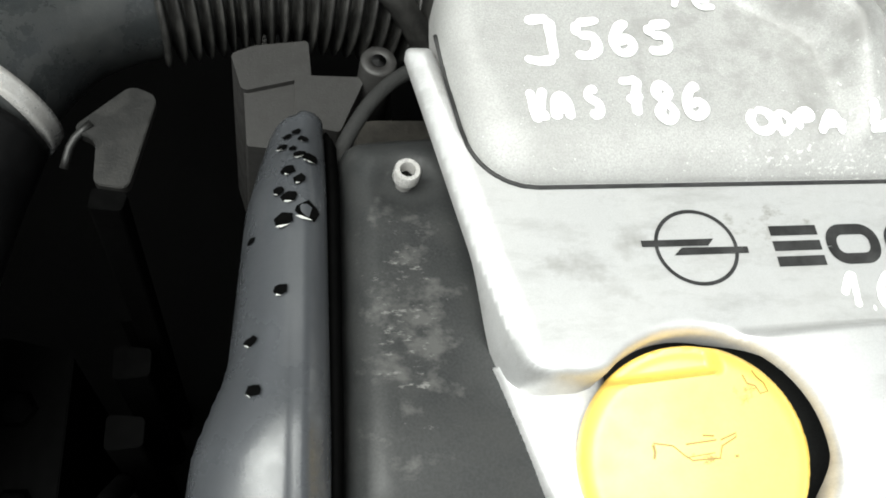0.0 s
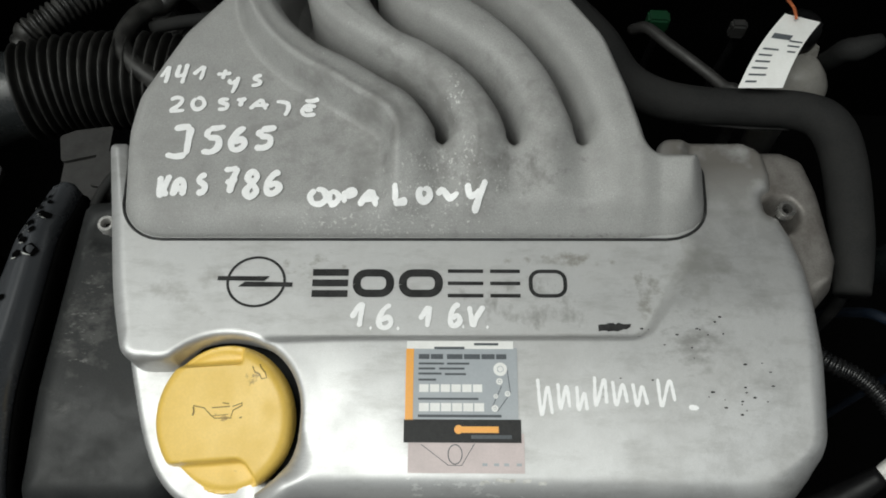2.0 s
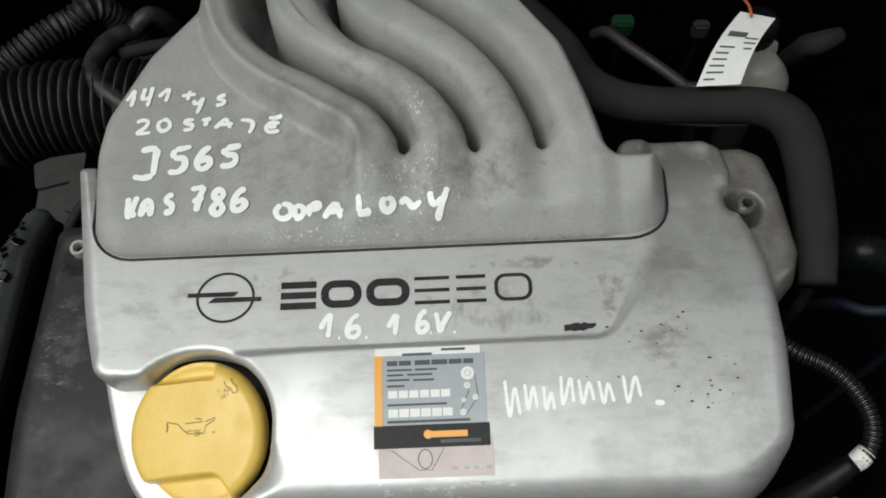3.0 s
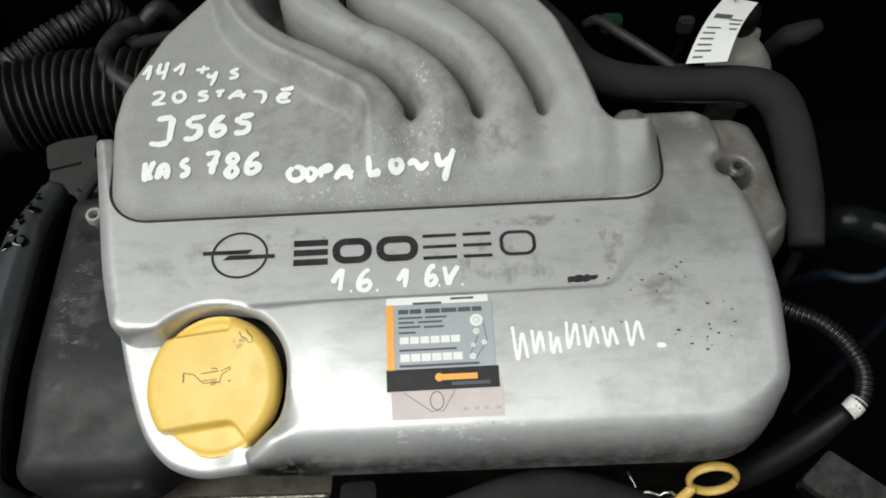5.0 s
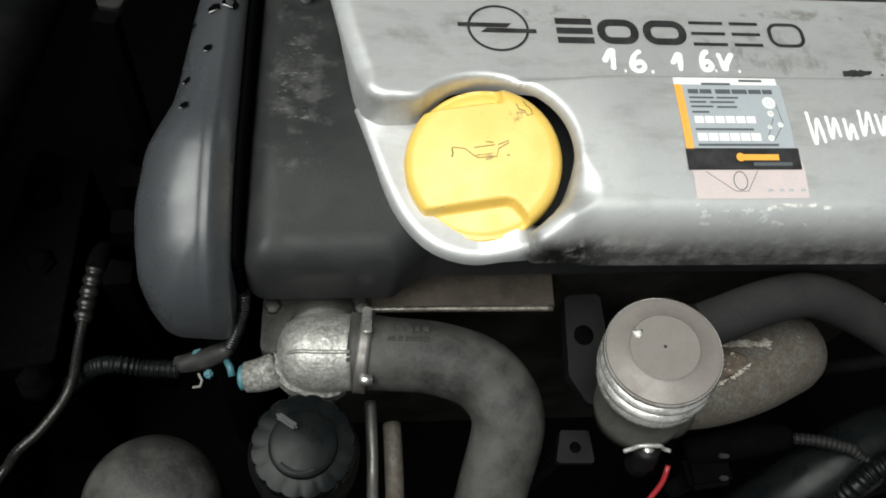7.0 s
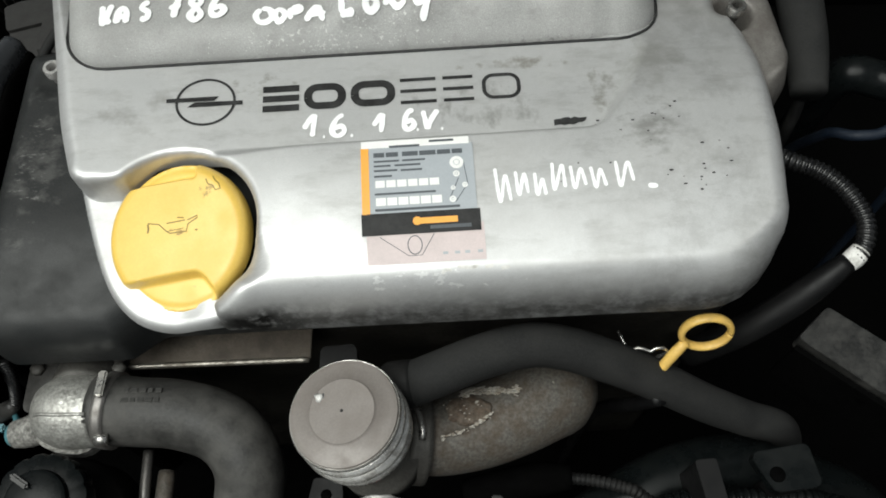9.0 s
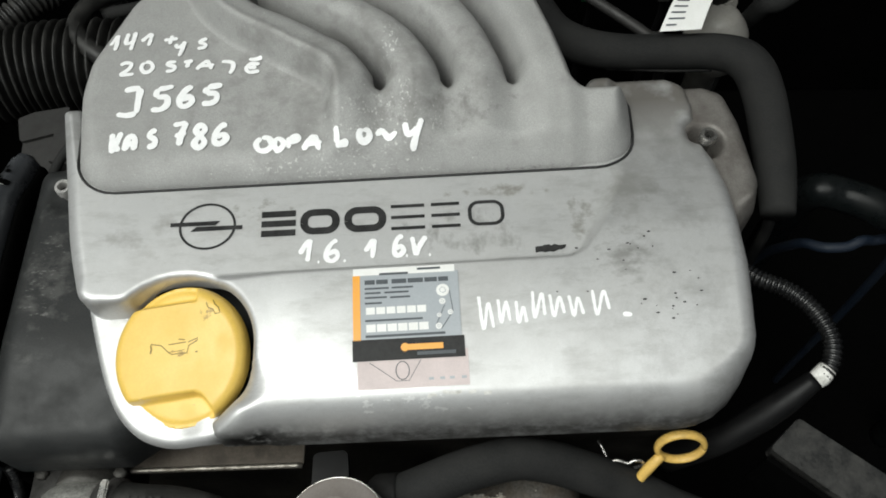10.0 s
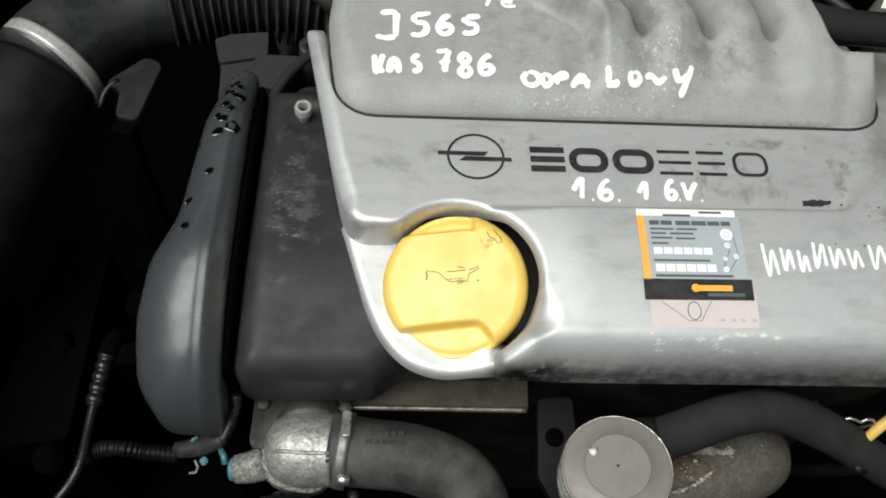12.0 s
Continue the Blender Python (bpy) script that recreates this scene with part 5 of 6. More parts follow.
def scale_flake(name, x, y, r, lift, label):
    """A thin ragged scale of corrosion on the elbow."""
    turns = np.sort(np.array([rng.uniform(0, 6.283) for _ in range(7)]))
    rim = np.stack([x + r * 1.5 * np.cos(turns), y + r * np.sin(turns)], 1) * 1.0 + np.array([[rng.gauss(0, 0.25 * r), rng.gauss(0, 0.25 * r)] for _ in turns])
    top = [(p, q, float(pipe_top(p, q)) + lift + rng.uniform(-0.0003, 0.0004)) for p, q in rim]
    low = [(p, q, z - 0.0012) for p, q, z in top]
    n = len(rim)
    faces = [tuple(range(n))] + [(i, (i + 1) % n, n + (i + 1) % n, n + i) for i in range(n)]
    part(name, mesh(name, top + low, faces, False), CORRODED, pipe, label)


LIP_UP, _ = even(np.array([(0.0545, -0.1055), (0.060, -0.1020), (0.070, -0.1030), (0.080, -0.1040), (0.090, -0.1025)]), 0.0004)
LIP_LOW, _ = even(np.array([(0.0410, -0.1330), (0.0480, -0.1305), (0.0570, -0.1275), (0.0650, -0.1225), (0.0710, -0.1180)]), 0.0008)
for k in range(90):
    x, y = LIP_UP[int(len(LIP_UP) * rng.random() ** 1.15)]
    scale_flake("rim_flake", x + rng.gauss(0, 0.0012), y + rng.gauss(0, 0.0013), rng.uniform(0.0006, 0.0019), 0.0026, "white corroded crust")
for x, y in LIP_LOW:
    scale_flake("rim_flake", x + rng.gauss(0, 0.0006), y + rng.gauss(0, 0.0005), rng.uniform(0.0004, 0.0010), 0.0018, "white corroded crust")
for k in range(16):
    scale_flake("crumb", 0.0585 + rng.gauss(-0.004, 0.007), -0.1135 + rng.gauss(-0.002, 0.005), rng.uniform(0.0003, 0.0007), 0.0020, "")
for k in range(50):
    a = rng.random() ** 1.3
    scale_flake("flake", 0.066 + 0.042 * a + rng.gauss(0, 0.0028), -0.1015 + 0.0070 * a + rng.gauss(0, 0.0019), rng.uniform(0.0005, 0.0018) * (1.2 - 0.6 * a), 0.0006, "white corrosion flake")
collar = part("collar", tube([(0.019, -0.128, -0.119), (0.031, -0.128, -0.122)], 0.0275, 28, 0.003), DIRTY_ALU, pipe, "dark clamp collar")
part("collar_screw", tube([(0.028, -0.115, -0.094), (0.031, -0.128, -0.0915), (0.031, -0.135, -0.0925)], 0.0022, 8), STEEL, collar)

front_hose = thing("coolant_hose", "dusty black rubber coolant hose arching past the valve", "hose")
part("tube", tube([(0.012, -0.109, -0.073), (0.024, -0.11, -0.067), (0.04, -0.105, -0.064), (0.066, -0.095, -0.063), (0.092, -0.088, -0.065), (0.113, -0.088, -0.071), (0.135, -0.0915, -0.081), (0.165, -0.097, -0.099), (0.2, -0.1065, -0.120), (0.232, -0.1120, -0.140), (0.262, -0.1150, -0.165), (0.285, -0.117, -0.26), (0.288, -0.117, -0.449)],
                  [0.0125, 0.0128, 0.0128, 0.0128, 0.0128, 0.0128, 0.0128, 0.0126, 0.0120, 0.0114, 0.0110, 0.0110, 0.0110], 22), GREY_RUBBER, front_hose)
part("end_collar", tube([(0.0135, -0.1085, -0.0722), (0.0215, -0.1098, -0.0678), (0.0275, -0.1095, -0.0662)], [0.0132, 0.0140, 0.0136], 20, 0.002), RUBBER, front_hose, "dark thickened hose end")

solo("lower_hose", tube([(0.09, -0.205, -0.30), (0.125, -0.180, -0.215), (0.158, -0.159, -0.187), (0.197, -0.141, -0.181), (0.240, -0.134, -0.181), (0.274, -0.144, -0.186), (0.33, -0.165, -0.23), (0.37, -0.18, -0.449)], 0.022, 22), RES_BLACK, "thick black lower hose deep in the bay", "hose")

# dipstick
dip = thing("oil_dipstick", "yellow plastic oil dipstick ring on a flat stem", "dipstick")
ring_path = [(0.1930 + 0.0138 * math.cos(a), -0.0800 + 0.0138 * 0.30 * math.sin(a), -0.0690 + 0.0138 * 0.92 * math.sin(a)) for a in np.linspace(0, 2 * math.pi, 25)]
part("ring", tube(ring_path, 0.0020, 12, 0.002, flat=1.5), DIP, dip)
part("stem", tube([(0.1825, -0.0835, -0.0750), (0.176, -0.089, -0.0820), (0.169, -0.096, -0.094), (0.164, -0.102, -0.110)], [0.0030, 0.0034, 0.0030, 0.0026], 10), DIP, dip)
part("guide_tube", tube([(0.170, -0.110, -0.100), (0.162, -0.105, -0.13), (0.15, -0.09, -0.2), (0.15, -0.08, -0.30), (0.15, -0.08, -0.449)], 0.0045, 10), BLACK, dip, "dark guide tube")
solo("bare_wire", tube([(0.15, -0.086, -0.086), (0.157, -0.085, -0.08), (0.163, -0.087, -0.082), (0.168, -0.085, -0.079), (0.173, -0.087, -0.084), (0.16, -0.084, -0.106), (0.15, -0.066, -0.106)], 0.0011, 6), STEEL, "thin bare silver wire twist beside the dipstick", "wire")

# right: conduit, tray, beam
cond = thing("cable_conduit", "black corrugated cable conduit with white tape wrap", "conduit")
part("conduit", tube([(0.225, 0.046, -0.075), (0.238, 0.036, -0.060), (0.252, 0.022, -0.052), (0.268, 0.013, -0.050), (0.281, -0.001, -0.050), (0.288, -0.018, -0.051), (0.2855, -0.033, -0.053), (0.279, -0.041, -0.056)], 0.0052, 14, 0.002, (0.0032, 0.0016)), CONDUIT, cond)
part("tape_wrap", tube([(0.2833, -0.0362, -0.0543), (0.2795, -0.0400, -0.056), (0.2752, -0.0430, -0.0573)], [0.0056, 0.0062, 0.0056], 14, 0.0015), TAPE, cond, "white crumpled tape wrap")
part("sleeve", tube([(0.276, -0.042, -0.057), (0.262, -0.051, -0.066), (0.245, -0.060, -0.080), (0.225, -0.068, -0.10), (0.20, -0.07, -0.14)], [0.006, 0.008, 0.009, 0.009, 0.009], 16), BLACK, cond, "black taped sleeve")

beam = thing("battery_tray_rail", "dusty dark steel tray rail with a folded edge", "bracket")
part("rail", prism(rpoly([(0.257, -0.073, 0.003), (0.2785, -0.053, 0.003), (0.48, -0.207, 0.003), (0.46, -0.235, 0.003)]), -0.115, -0.100, 0.002), RAIL, beam)
# side face coloured near-black to keep it in shade beside the rail's top
part("fold", prism(rpoly([(0.255, -0.079, 0.001), (0.2565, -0.076, 0.001), (0.462, -0.236, 0.001), (0.46, -0.24, 0.001)]), -0.15, -0.104, 0.001), BAY, beam, "dark folded edge")
part("leg", prism(rpoly([(0.40, -0.18, 0.003), (0.43, -0.16, 0.003), (0.45, -0.19, 0.003), (0.42, -0.21, 0.003)]), -0.451, -0.112, 0.002), BLACK, beam)

low = thing("gearbox_plate", "dark cast gearbox mount plate with bolt hole", "bracket")
part("plate", prism(rpoly([(0.2215, -0.139, 0.004), (0.257, -0.133, 0.004), (0.262, -0.158, 0.004), (0.234, -0.162, 0.006)]), -0.123, -0.114, 0.002), RES_BLACK, low)
part("arm", prism(rpoly([(0.1905, -0.142, 0.002), (0.2035, -0.141, 0.002), (0.2075, -0.166, 0.003), (0.1955, -0.169, 0.003)]), -0.451, -0.118, 0.002), BLACK, low, "dark bracket arm")
part("leg", prism(rpoly([(0.238, -0.148, 0.003), (0.257, -0.146, 0.003), (0.259, -0.156, 0.003), (0.240, -0.160, 0.003)]), -0.451, -0.1225, 0.002), BLACK, low)
part("hole", lathe([(0.0042, 0.0008), (0.0046, 0.0)], 18), BAY, low, "", pose(0.2365, -0.1515, -0.114))

# big breather hose behind the plenum
big = thing("breather_hose", "thick dark rubber breather hose with moulded bends beside the plenum", "hose")
part("tube", tube([(0.021, 0.336, -0.0675), (0.056, 0.301, -0.0375), (0.087, 0.267, -0.0295), (0.113, 0.237, -0.0295), (0.129, 0.207, -0.0295), (0.150, 0.193, -0.0305), (0.178, 0.189, -0.0315), (0.213, 0.189, -0.0315), (0.245, 0.188, -0.0315), (0.2625, 0.178, -0.0315), (0.2690, 0.152, -0.0325), (0.2690, 0.106, -0.0355), (0.2678, 0.082, -0.0385), (0.2660, 0.063, -0.0405)],
                  [0.0130, 0.0130, 0.0130, 0.0128, 0.0130, 0.0132, 0.0124, 0.0122, 0.0128, 0.0142, 0.0142, 0.0136, 0.0126, 0.0110], 26), GREY_RUBBER, big)
part("stem", tube([(0.2665, 0.072, -0.045), (0.2665, 0.064, -0.075), (0.266, 0.062, -0.15), (0.266, 0.062, -0.449)], 0.0040, 12), RUBBER, big, "thin black drain stem")
part("hose_seam", tube([(0.165, 0.1795, -0.0375), (0.206, 0.1778, -0.0385), (0.239, 0.1780, -0.0385)], 0.0012, 6), RUBBER, big)
solo("thin_pipe", tube([(0.142, 0.272, -0.060), (0.1500, 0.264, -0.047), (0.1640, 0.248, -0.044), (0.184, 0.231, -0.045), (0.200, 0.216, -0.046), (0.212, 0.207, -0.055), (0.215, 0.205, -0.2), (0.215, 0.205, -0.449)], 0.0042, 12), GREY_STEEL, "thin grey pipe beside the thick breather hose", "pipe")

# small fluid bottle with its tag
bottle = thing("fluid_bottle", "cloudy plastic fluid bottle with black cap behind the hose", "fluid bottle", pose(0.2600, 0.2410, -0.080))
part("body", lathe([(0.010, 0.030), (0.014, 0.026), (0.021, 0.016), (0.024, 0.010), (0.0245, 0.002), (0.0235, 0.0), (0.0245, -0.003), (0.0240, -0.016), (0.018, -0.022), (0.012, -0.028), (0.012, -0.364)], 36), CLOUDY, bottle)
part("shoulder", block(0.016, 0.018, 0.012, 0.003), CLOUDY, bottle, "", pose(0.004, 0.014, 0.020, -20, 0, 25))
part("cap", lathe([(0.009, 0.048), (0.0135, 0.046), (0.0145, 0.030), (0.0125, 0.028)], 28, lambda a, r, z: r * (1 + 0.04 * math.cos(12 * a))), BLACK, bottle, "black ribbed cap", pose(-0.004, 0.022, 0.0))
tag = thing("paper_tag", "white printed paper oil-change tag hanging behind the hose", "tag")
TAG = [Vector(p) for p in ((0.1985, 0.1900, -0.012), (0.2268, 0.1910, -0.011), (0.2338, 0.2505, -0.010), (0.2561, 0.2437, -0.009))]


def tag_quad(a0, b0, a1, b1, lift):
    """A patch of the tag, which curls along its length."""
    rows = 9 if b1 - b0 > 0.3 else 2
    verts = []
    for i in range(rows):
        b = b0 + (b1 - b0) * i / (rows - 1)
        low, high = TAG[0].lerp(TAG[2], b), TAG[1].lerp(TAG[3], b)
        for a in (a0, a1):
            p = low.lerp(high, a)
            verts.append((p.x - 0.0028 * math.sin(3.14 * b), p.y, p.z + lift + 0.004 * math.sin(3.14 * b)))
    return mesh("tag", verts, [(2 * i, 2 * i + 1, 2 * i + 3, 2 * i + 2) for i in range(rows - 1)])


sheet = part("sheet", tag_quad(0, 0, 1, 1, 0.0), PAPER, tag)
for a0, a1, b in ((0.14, 0.62, 0.62), (0.62, 0.95, 0.60), (0.65, 0.95, 0.53), (0.12, 0.5, 0.46), (0.10, 0.42, 0.38), (0.10, 0.45, 0.30), (0.10, 0.46, 0.22), (0.10, 0.5, 0.14), (0.10, 0.35, 0.06), (0.72, 0.92, 0.45)):
    part("print_bar", tag_quad(a0, b, a1, b + (0.075 if b == 0.62 else 0.022), 0.0005), TEXT_GREY, sheet)
part("string", tube([(0.2385, 0.242, -0.0045), (0.239, 0.252, -0.0065), (0.2375, 0.262, -0.0105), (0.2415, 0.272, -0.0215)], 0.0011, 8), DARK_ORANGE, tag, "orange string")
for name, label, kind_word, x, y, top, size, skin in (("cable_clip", "small grey cable clip on a dark wire behind the hose", "clip", 0.2365, 0.317, -0.100, 0.013, GREY_STEEL),
                                                     ("plug_connector", "dark green plug connector deep behind the runners", "connector", 0.178, 0.338, -0.120, 0.018, GREEN)):
    plug = thing(name, label, kind_word, pose(x, y, top))
    part("housing", block(size, size * 0.7, 0.016, 0.002), skin, plug, "", pose(0, 0, -0.016))
    part("rib", block(size * 1.12, size * 0.25, 0.004, 0.001), skin, plug, "", pose(0, 0, -0.011))
    part("lead", tube([(0, 0, -0.014), (0.004, 0.006, -0.04), (0.002, 0.012, -0.12), (0.0, 0.01, -0.449 - top)], 0.0035, 8), BLACK, plug, "thin black lead")
solo("brake_line_union", tube([(0.300, 0.31, -0.449), (0.302, 0.305, -0.18), (0.306, 0.285, -0.095), (0.316, 0.281, -0.081), (0.333, 0.287, -0.078)], [0.006, 0.006, 0.008, 0.009, 0.006], 12), GREY_RUBBER, "dusty grey pipe union at the rear", "pipe")
solo("side_hose", tube([(0.315, 0.13, -0.449), (0.309, 0.115, -0.16), (0.309, 0.105, -0.085), (0.330, 0.099, -0.078), (0.360, 0.084, -0.080), (0.42, 0.055, -0.11), (0.47, 0.04, -0.2), (0.5, 0.03, -0.449)], 0.0125, 16), RES_BLACK, "black hose loop near the inner wing", "hose")
solo("blue_cable", tube([(0.300, 0.12, -0.449), (0.302, 0.11, -0.22), (0.308, 0.085, -0.125), (0.320, 0.071, -0.103), (0.335, 0.070, -0.100), (0.352, 0.076, -0.102), (0.39, 0.085, -0.15), (0.40, 0.09, -0.449)], 0.0038, 10), BLUE, "dark blue cable near the battery", "cable")

# ---------------------------------------------------------------- rear and left: intake duct, filter box, brackets
duct = thing("intake_duct", "black intake duct with ribbed bellows and steel clamp", "intake duct")
part("bellows", tube([(-0.152, 0.226, -0.095), (-0.192, 0.2265, -0.09), (-0.227, 0.2255, -0.087), (-0.27, 0.221, -0.087), (-0.31, 0.2085, -0.087)], 0.0330, 36, 0.003, (0.0074, 0.0115, 1.9)), BELLOWS, duct, "black ribbed rubber bellows")
part("elbow", tube([(-0.306, 0.21, -0.087), (-0.324, 0.2025, -0.086), (-0.346, 0.188, -0.085), (-0.365, 0.165, -0.085), (-0.38, 0.136, -0.086)], [0.0325, 0.0325, 0.0335, 0.035, 0.036], 36), DUCT, duct, "smooth dark plastic elbow")
part("clamp", tube([(-0.371, 0.146, -0.085), (-0.375, 0.138, -0.0855)], 0.0380, 40, 0.002), ZINC, duct, "bright steel band clamp")
part("meter_tube", tube([(-0.378, 0.132, -0.086), (-0.391, 0.093, -0.092), (-0.402, 0.048, -0.1), (-0.422, -0.022, -0.12)], [0.0375, 0.040, 0.041, 0.041], 32), BLACK, duct, "black meter tube")
solo("air_filter_box", prism(rpoly([(-0.60, -0.20, 0.02), (-0.415, -0.17, 0.02), (-0.405, 0.02, 0.02), (-0.60, 0.06, 0.02)]), -0.451, -0.125, 0.012), BLACK, "black plastic air filter box by the inner wing", "filter box")
strut = thing("duct_bracket", "grey sheet metal duct bracket with rounded head", "bracket")
part("head", prism(rpoly([(-0.3300, 0.1160, 0.004), (-0.3060, 0.1410, 0.006), (-0.2940, 0.1360, 0.006), (-0.3030, 0.0880, 0.004), (-0.3170, 0.0900, 0.004), (-0.3180, 0.1120, 0.006)]), -0.074, -0.068, 0.0015), DARK_STEEL, strut)
part("edge", tube([(-0.3315, 0.1020, -0.077), (-0.3280, 0.1120, -0.071), (-0.3205, 0.1200, -0.068)], 0.0020, 8), DARK_STEEL, strut, "bent edge")
part("leg", prism(rpoly([(-0.3180, 0.0900, 0.002), (-0.3030, 0.0880, 0.002), (-0.3050, 0.0790, 0.002), (-0.3190, 0.0800, 0.002)]), -0.451, -0.071, 0.002), BAY, strut)

hanger = thing("lifting_bracket", "grey folded sheet metal bracket behind the belt cover", "bracket")
part("cheek", prism(rpoly([(-0.2640, 0.1660, 0.003), (-0.2530, 0.1715, 0.004), (-0.2275, 0.1765, 0.002), (-0.2260, 0.1550, 0.002), (-0.2580, 0.1450, 0.003)]), -0.20, -0.0735, 0.002), GREY_STEEL, hanger)
part("web", prism(rpoly([(-0.2575, 0.1500, 0.001), (-0.2270, 0.1560, 0.001), (-0.2300, 0.1150, 0.001), (-0.2550, 0.1170, 0.001)]), -0.20, -0.0765, 0.002), GREY_STEEL, hanger)
part("arm", prism(rpoly([(-0.2340, 0.1550, 0.002), (-0.2000, 0.1560, 0.002), (-0.2130, 0.1240, 0.002), (-0.2340, 0.1280, 0.002)]), -0.10, -0.0725, 0.0015), GREY_STEEL, hanger)
eye_ring = part("eye", lathe([(0.0035, 0.001), (0.0038, 0.0022), (0.0082, 0.0022), (0.0088, 0.001), (0.0088, -0.06)], 26), GREY_STEEL, hanger, "", pose(-0.195, 0.158, -0.064))
part("eye_hole", lathe([(0.0036, 0.0024), (0.003, 0.0023)], 16), INK, eye_ring)
solo("vent_hose", tube([(-0.218, 0.094, -0.055), (-0.2105, 0.107, -0.045), (-0.200, 0.122, -0.040), (-0.186, 0.134, -0.038), (-0.165, 0.142, -0.035), (-0.14, 0.15, -0.05)], 0.0034, 12), GREY_RUBBER, "thin grey vent hose running under the plenum", "hose")
solo("loose_hose", tube([(-0.16, 0.190, -0.10), (-0.185, 0.200, -0.065), (-0.2029, 0.2101, -0.060), (-0.2174, 0.2206, -0.058), (-0.2284, 0.235, -0.058), (-0.2301, 0.2503, -0.060), (-0.2256, 0.2689, -0.064), (-0.2135, 0.283, -0.070), (-0.185, 0.305, -0.10), (-0.14, 0.34, -0.449)], 0.0072, 14), BELLOWS, "black rubber hose curling behind the plenum", "hose")
solo("small_conduit", tube([(-0.360, 0.280, -0.20), (-0.352, 0.293, -0.14), (-0.3465, 0.2999, -0.131), (-0.3329, 0.3125, -0.129), (-0.3195, 0.3271, -0.130), (-0.3036, 0.3427, -0.133), (-0.27, 0.37, -0.16), (-0.24, 0.40, -0.449)], 0.0115, 18, 0.003, (0.0056, 0.0034, 1.2)), BELLOWS, "grey ribbed small conduit behind the duct", "conduit")
solo("rear_pipe", tube([(-0.218, 0.265, -0.074), (-0.2132, 0.2662, -0.073), (-0.1815, 0.2744, -0.073), (-0.15, 0.282, -0.08), (-0.12, 0.29, -0.14), (-0.1, 0.3, -0.449)], 0.0050, 10), GREY_RUBBER, "dark straight pipe behind the plenum", "pipe")

# ---------------------------------------------------------------- lower left: pipe, wiring, steering reservoir
ac = thing("metal_line", "dark oily metal coolant line with crimped ferrule", "pipe")
part("line", tube([(-0.3212, -0.072, -0.165), (-0.3214, -0.09, -0.165), (-0.3209, -0.112, -0.163), (-0.325, -0.127, -0.164), (-0.336, -0.143, -0.168), (-0.352, -0.158, -0.178), (-0.37, -0.185, -0.22), (-0.38, -0.215, -0.449)], 0.0032, 12), DARK_LINE, ac)
part("ferrule", tube([(-0.3178, -0.042, -0.1600), (-0.319, -0.052, -0.1615), (-0.3205, -0.066, -0.164), (-0.3215, -0.0757, -0.1655)], 0.0052, 14, 0.001, (0.0075, 0.0022)), DARK_LINE, ac, "crimped steel ferrule")
part("rubber_end", tube([(-0.314, -0.01, -0.20), (-0.316, -0.027, -0.165), (-0.3178, -0.042, -0.160)], 0.0062, 12), BAY, ac, "black rubber end")
harness = thing("wiring_loom", "dusty wiring loom in ribbed sleeve with teal plug", "wiring")
part("sleeve", tube([(-0.34, -0.10, -0.22), (-0.305, -0.1055, -0.158), (-0.28, -0.107, -0.157), (-0.258, -0.109, -0.153)], 0.0050, 14, 0.002, (0.0034, 0.0014)), RES_BLACK, harness)
part("plug_boot", tube([(-0.260, -0.106, -0.153), (-0.246, -0.105, -0.147), (-0.233, -0.103, -0.137), (-0.2275, -0.101, -0.132)], [0.0052, 0.0062, 0.0055, 0.0035], 14), BELLOWS, harness, "dusty grey plug boot")
part("riser", tube([(-0.2280, -0.1015, -0.133), (-0.2230, -0.0965, -0.118), (-0.2190, -0.0915, -0.100), (-0.2175, -0.0875, -0.086)], 0.0034, 12, 0.002, (0.0026, 0.0012, 1.3)), CONDUIT, harness)
part("plug", block(0.005, 0.005, 0.005, 0.0012), TEAL, harness, "teal plug", pose(-0.2405, -0.114, -0.148))
part("plug_clip", tube([(-0.2300, -0.1075, -0.139), (-0.2275, -0.1120, -0.138), (-0.2262, -0.1165, -0.140)], 0.0022, 8), TEAL, harness, "teal plug clip")
part("plug_latch", block(0.006, 0.004, 0.004, 0.001), TEAL, harness, "teal plug latch", pose(-0.2475, -0.1015, -0.146, 0, 0, 20))
part("strand", tube([(-0.246, -0.114, -0.144), (-0.243, -0.120, -0.146), (-0.249, -0.121, -0.149)], 0.0008, 6), CLOUDY, harness, "bare pale strands")
res = thing("steering_reservoir", "black power steering reservoir with notched screw cap", "reservoir", pose(-0.1822, -0.1690, -0.0845, 4, 0, 0))
lid = part("cap", lathe([(0.0005, 0.0), (0.0150, 0.0), (0.0170, -0.0012), (0.0176, -0.0055), (0.0225, -0.0062), (0.0262, -0.0075), (0.0272, -0.0100), (0.0272, -0.0185), (0.025, -0.0200), (0.022, -0.021)], 96,
                         lambda a, r, z: r * (1 - (0.045 * max(0.0, math.cos(16 * a)) ** 2 if r > 0.022 else 0))), RES_BLACK, res, "", sharp=45)
part("grip_rib", block(0.0125, 0.0036, 0.0036, 0.0012), BELLOWS, lid, "worn raised rib", pose(-0.0085, 0.0105, 0.0, 0, 0, -32))
part("grip_ring", tube([(0.0145 * math.cos(a), 0.0145 * math.sin(a), 0.0003) for a in np.linspace(3.9, 5.2, 9)], 0.0007, 8, 0.002), GREY_RUBBER, lid)
part("bottle", lathe([(0.020, -0.014), (0.022, -0.018), (0.030, -0.035), (0.030, -0.09), (0.026, -0.095), (0.020, -0.3605)], 36), BLACK, res, "black bottle")
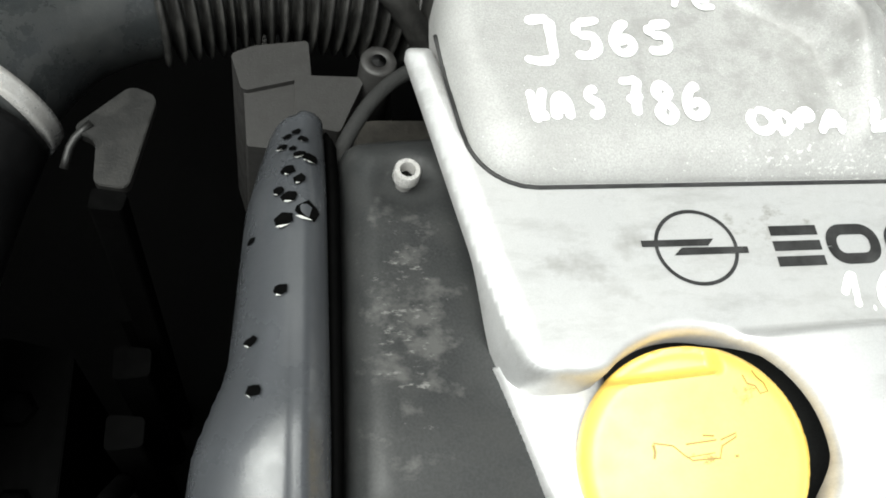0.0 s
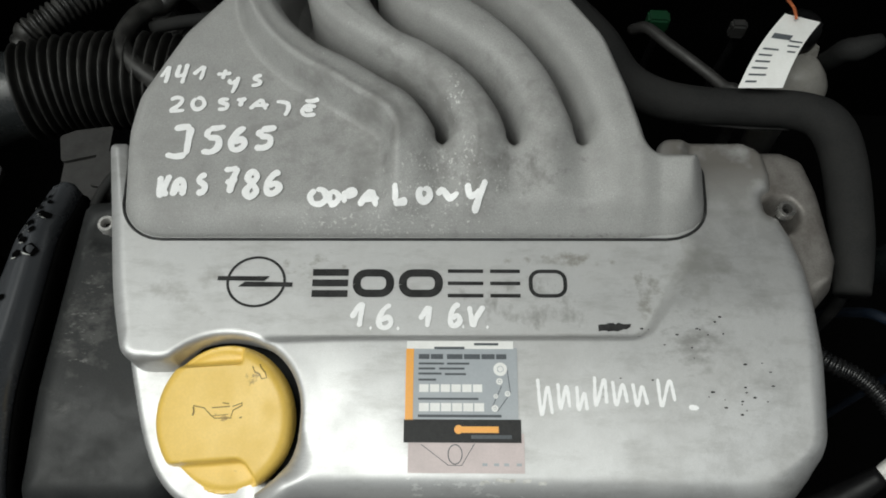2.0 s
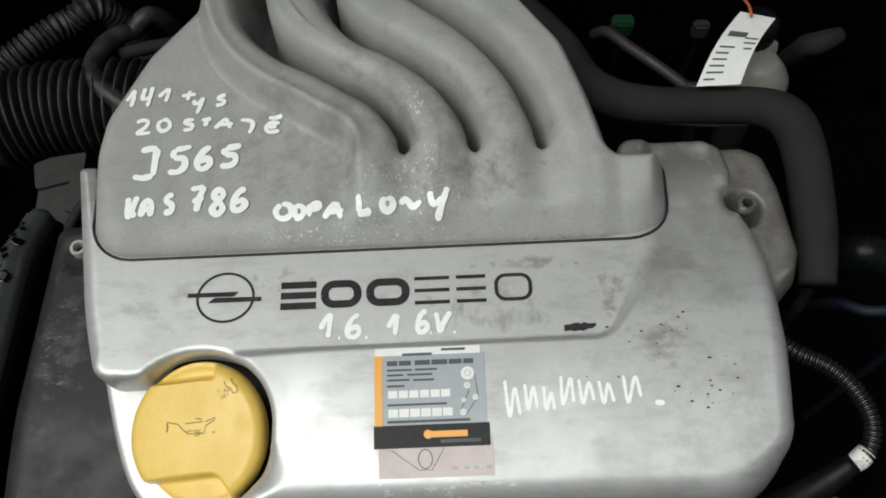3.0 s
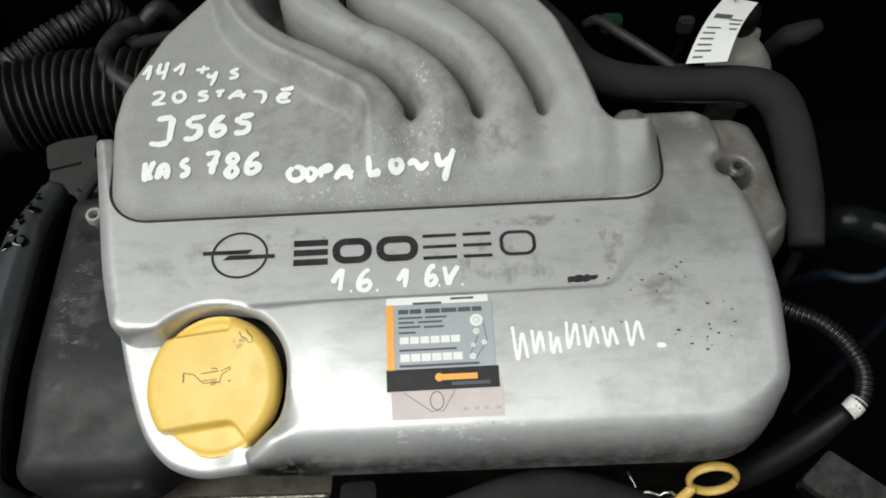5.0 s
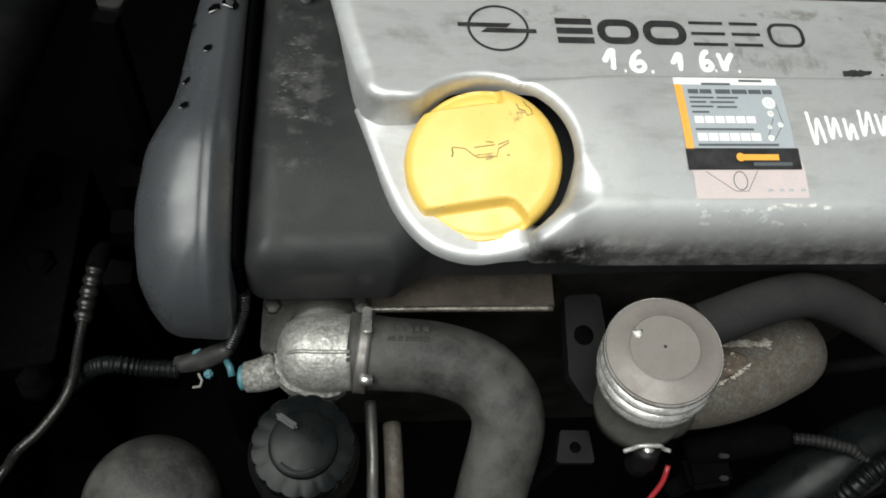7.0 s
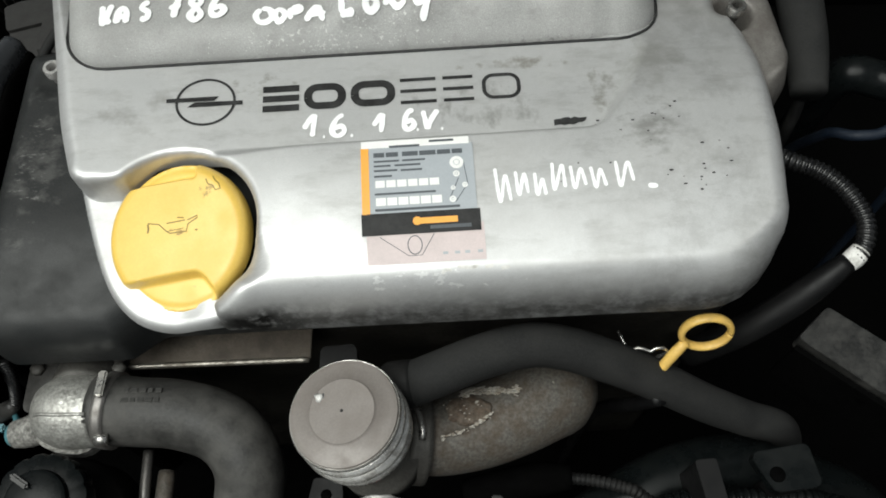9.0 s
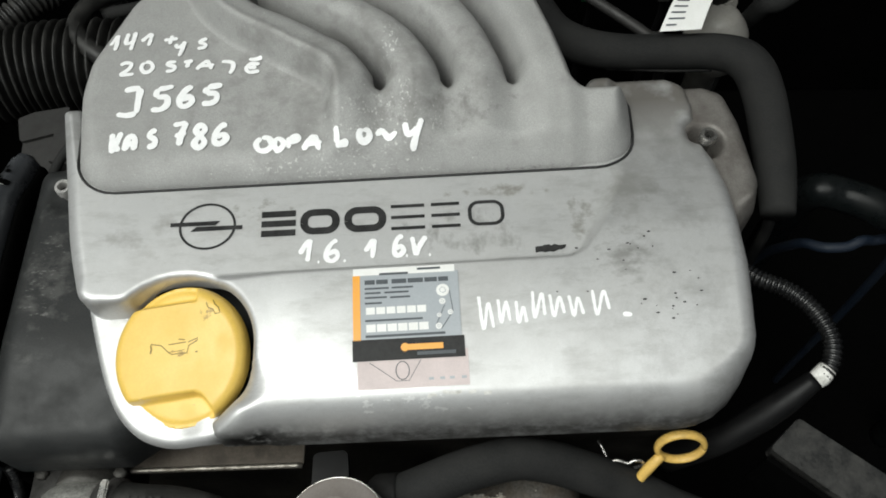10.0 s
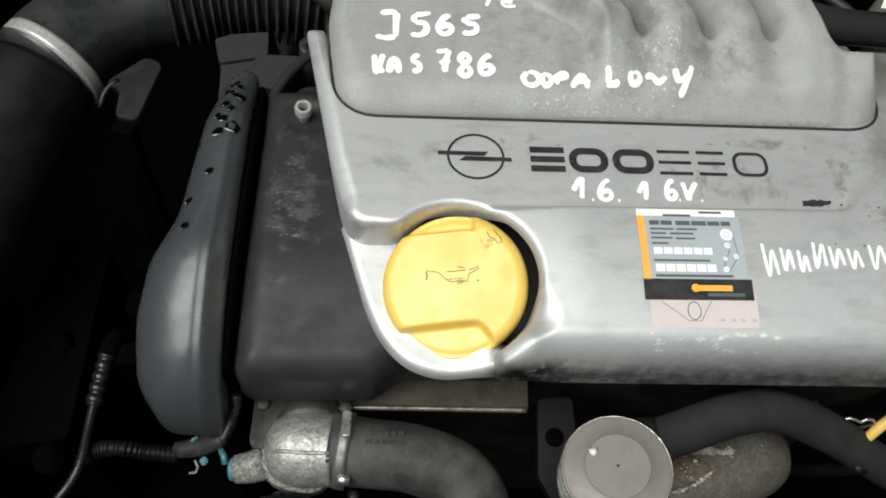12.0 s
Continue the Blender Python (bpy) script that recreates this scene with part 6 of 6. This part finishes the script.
solo("pump_housing", lathe([(0.001, 0.0), (0.012, -0.0008), (0.024, -0.005), (0.033, -0.013), (0.038, -0.024), (0.039, -0.06), (0.03, -0.07), (0.03, -0.31)], 44), DUSTY_HOSE, "round dusty black pump housing", "pump", pose(-0.268, -0.183, -0.140))
solo("coolant_pipe", tube([(-0.1455, -0.128, -0.15), (-0.1440, -0.158, -0.15), (-0.143, -0.18, -0.16), (-0.14, -0.21, -0.2), (-0.14, -0.23, -0.449)], 0.0035, 10), DULL_STEEL, "thin bare metal pipe below the radiator hose", "pipe")
solo("brown_pipe", tube([(-0.1325, -0.141, -0.152), (-0.1315, -0.164, -0.150), (-0.130, -0.185, -0.16), (-0.128, -0.215, -0.2), (-0.128, -0.235, -0.449)], 0.0055, 12), RUSTY, "brown stained pipe below the radiator hose", "pipe")
mount = thing("engine_mount", "black cast engine mount with bolt heads", "engine mount")
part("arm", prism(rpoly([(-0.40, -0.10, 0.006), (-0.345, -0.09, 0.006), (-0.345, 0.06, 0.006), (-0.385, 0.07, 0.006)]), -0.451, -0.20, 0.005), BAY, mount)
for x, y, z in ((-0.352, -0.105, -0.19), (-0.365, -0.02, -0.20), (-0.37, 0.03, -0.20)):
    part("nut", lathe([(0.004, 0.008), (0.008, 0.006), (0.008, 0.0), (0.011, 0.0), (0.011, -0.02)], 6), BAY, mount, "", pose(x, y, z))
nutplate = thing("bracket_tab", "small dark steel bracket tab with a bolt hole", "bracket")
part("tab", prism(rpoly([(-0.040, -0.168, 0.002), (-0.017, -0.168, 0.002), (-0.019, -0.149, 0.002), (-0.036, -0.149, 0.002)]), -0.137, -0.131, 0.001), BLACK, nutplate)
part("hole", lathe([(0.0030, 0.0008), (0.0034, 0.0)], 14), BAY, nutplate, "", pose(-0.028, -0.159, -0.131))
part("post", block(0.012, 0.010, 0.316, 0.002), BLACK, nutplate, "", pose(-0.028, -0.153, -0.45))
solo("mount_plate", prism(rpoly([(-0.015, -0.20, 0.004), (0.06, -0.195, 0.01), (0.20, -0.185, 0.01), (0.19, -0.23, 0.01), (0.0, -0.23, 0.004)]), -0.451, -0.21, 0.004), BAY, "black cast bracket below the exhaust", "bracket")
sens = thing("lambda_plug", "black plug connector with two pale contacts", "connector")
part("plug", tube([(0.055, -0.152, -0.172), (0.080, -0.148, -0.168), (0.105, -0.144, -0.166), (0.123, -0.143, -0.166)], [0.009, 0.011, 0.011, 0.008], 12), BAY, sens)
part("socket", block(0.030, 0.022, 0.012, 0.003), BAY, sens, "black plug socket", pose(0.068, -0.163, -0.180, 0, 0, 8))
part("contact", block(0.007, 0.003, 0.003, 0.0008), DARK_STEEL, sens, "", pose(0.0755, -0.1565, -0.1625))
part("clip", block(0.006, 0.003, 0.003, 0.0008), DARK_STEEL, sens, "", pose(0.076, -0.169, -0.1685))
part("cable", tube([(0.122, -0.1435, -0.166), (0.138, -0.1465, -0.160), (0.152, -0.150, -0.159), (0.166, -0.155, -0.162), (0.185, -0.170, -0.19), (0.20, -0.178, -0.449)], 0.0036, 12, 0.0015, (0.0032, 0.0014)), RUBBER, sens, "ribbed cable sleeve")
part("post", block(0.01, 0.01, 0.06, 0.002), BLACK, sens, "", pose(0.068, -0.163, -0.235))
solo("low_conduit", tube([(0.14, -0.19, -0.449), (0.155, -0.180, -0.20), (0.172, -0.166, -0.160), (0.19, -0.1605, -0.153), (0.215, -0.1595, -0.152), (0.24, -0.1600, -0.153), (0.27, -0.160, -0.156), (0.31, -0.17, -0.19), (0.33, -0.18, -0.449)], 0.0062, 14, 0.002, (0.0046, 0.0022)), RES_BLACK, "black ribbed cable conduit low in the bay", "conduit")
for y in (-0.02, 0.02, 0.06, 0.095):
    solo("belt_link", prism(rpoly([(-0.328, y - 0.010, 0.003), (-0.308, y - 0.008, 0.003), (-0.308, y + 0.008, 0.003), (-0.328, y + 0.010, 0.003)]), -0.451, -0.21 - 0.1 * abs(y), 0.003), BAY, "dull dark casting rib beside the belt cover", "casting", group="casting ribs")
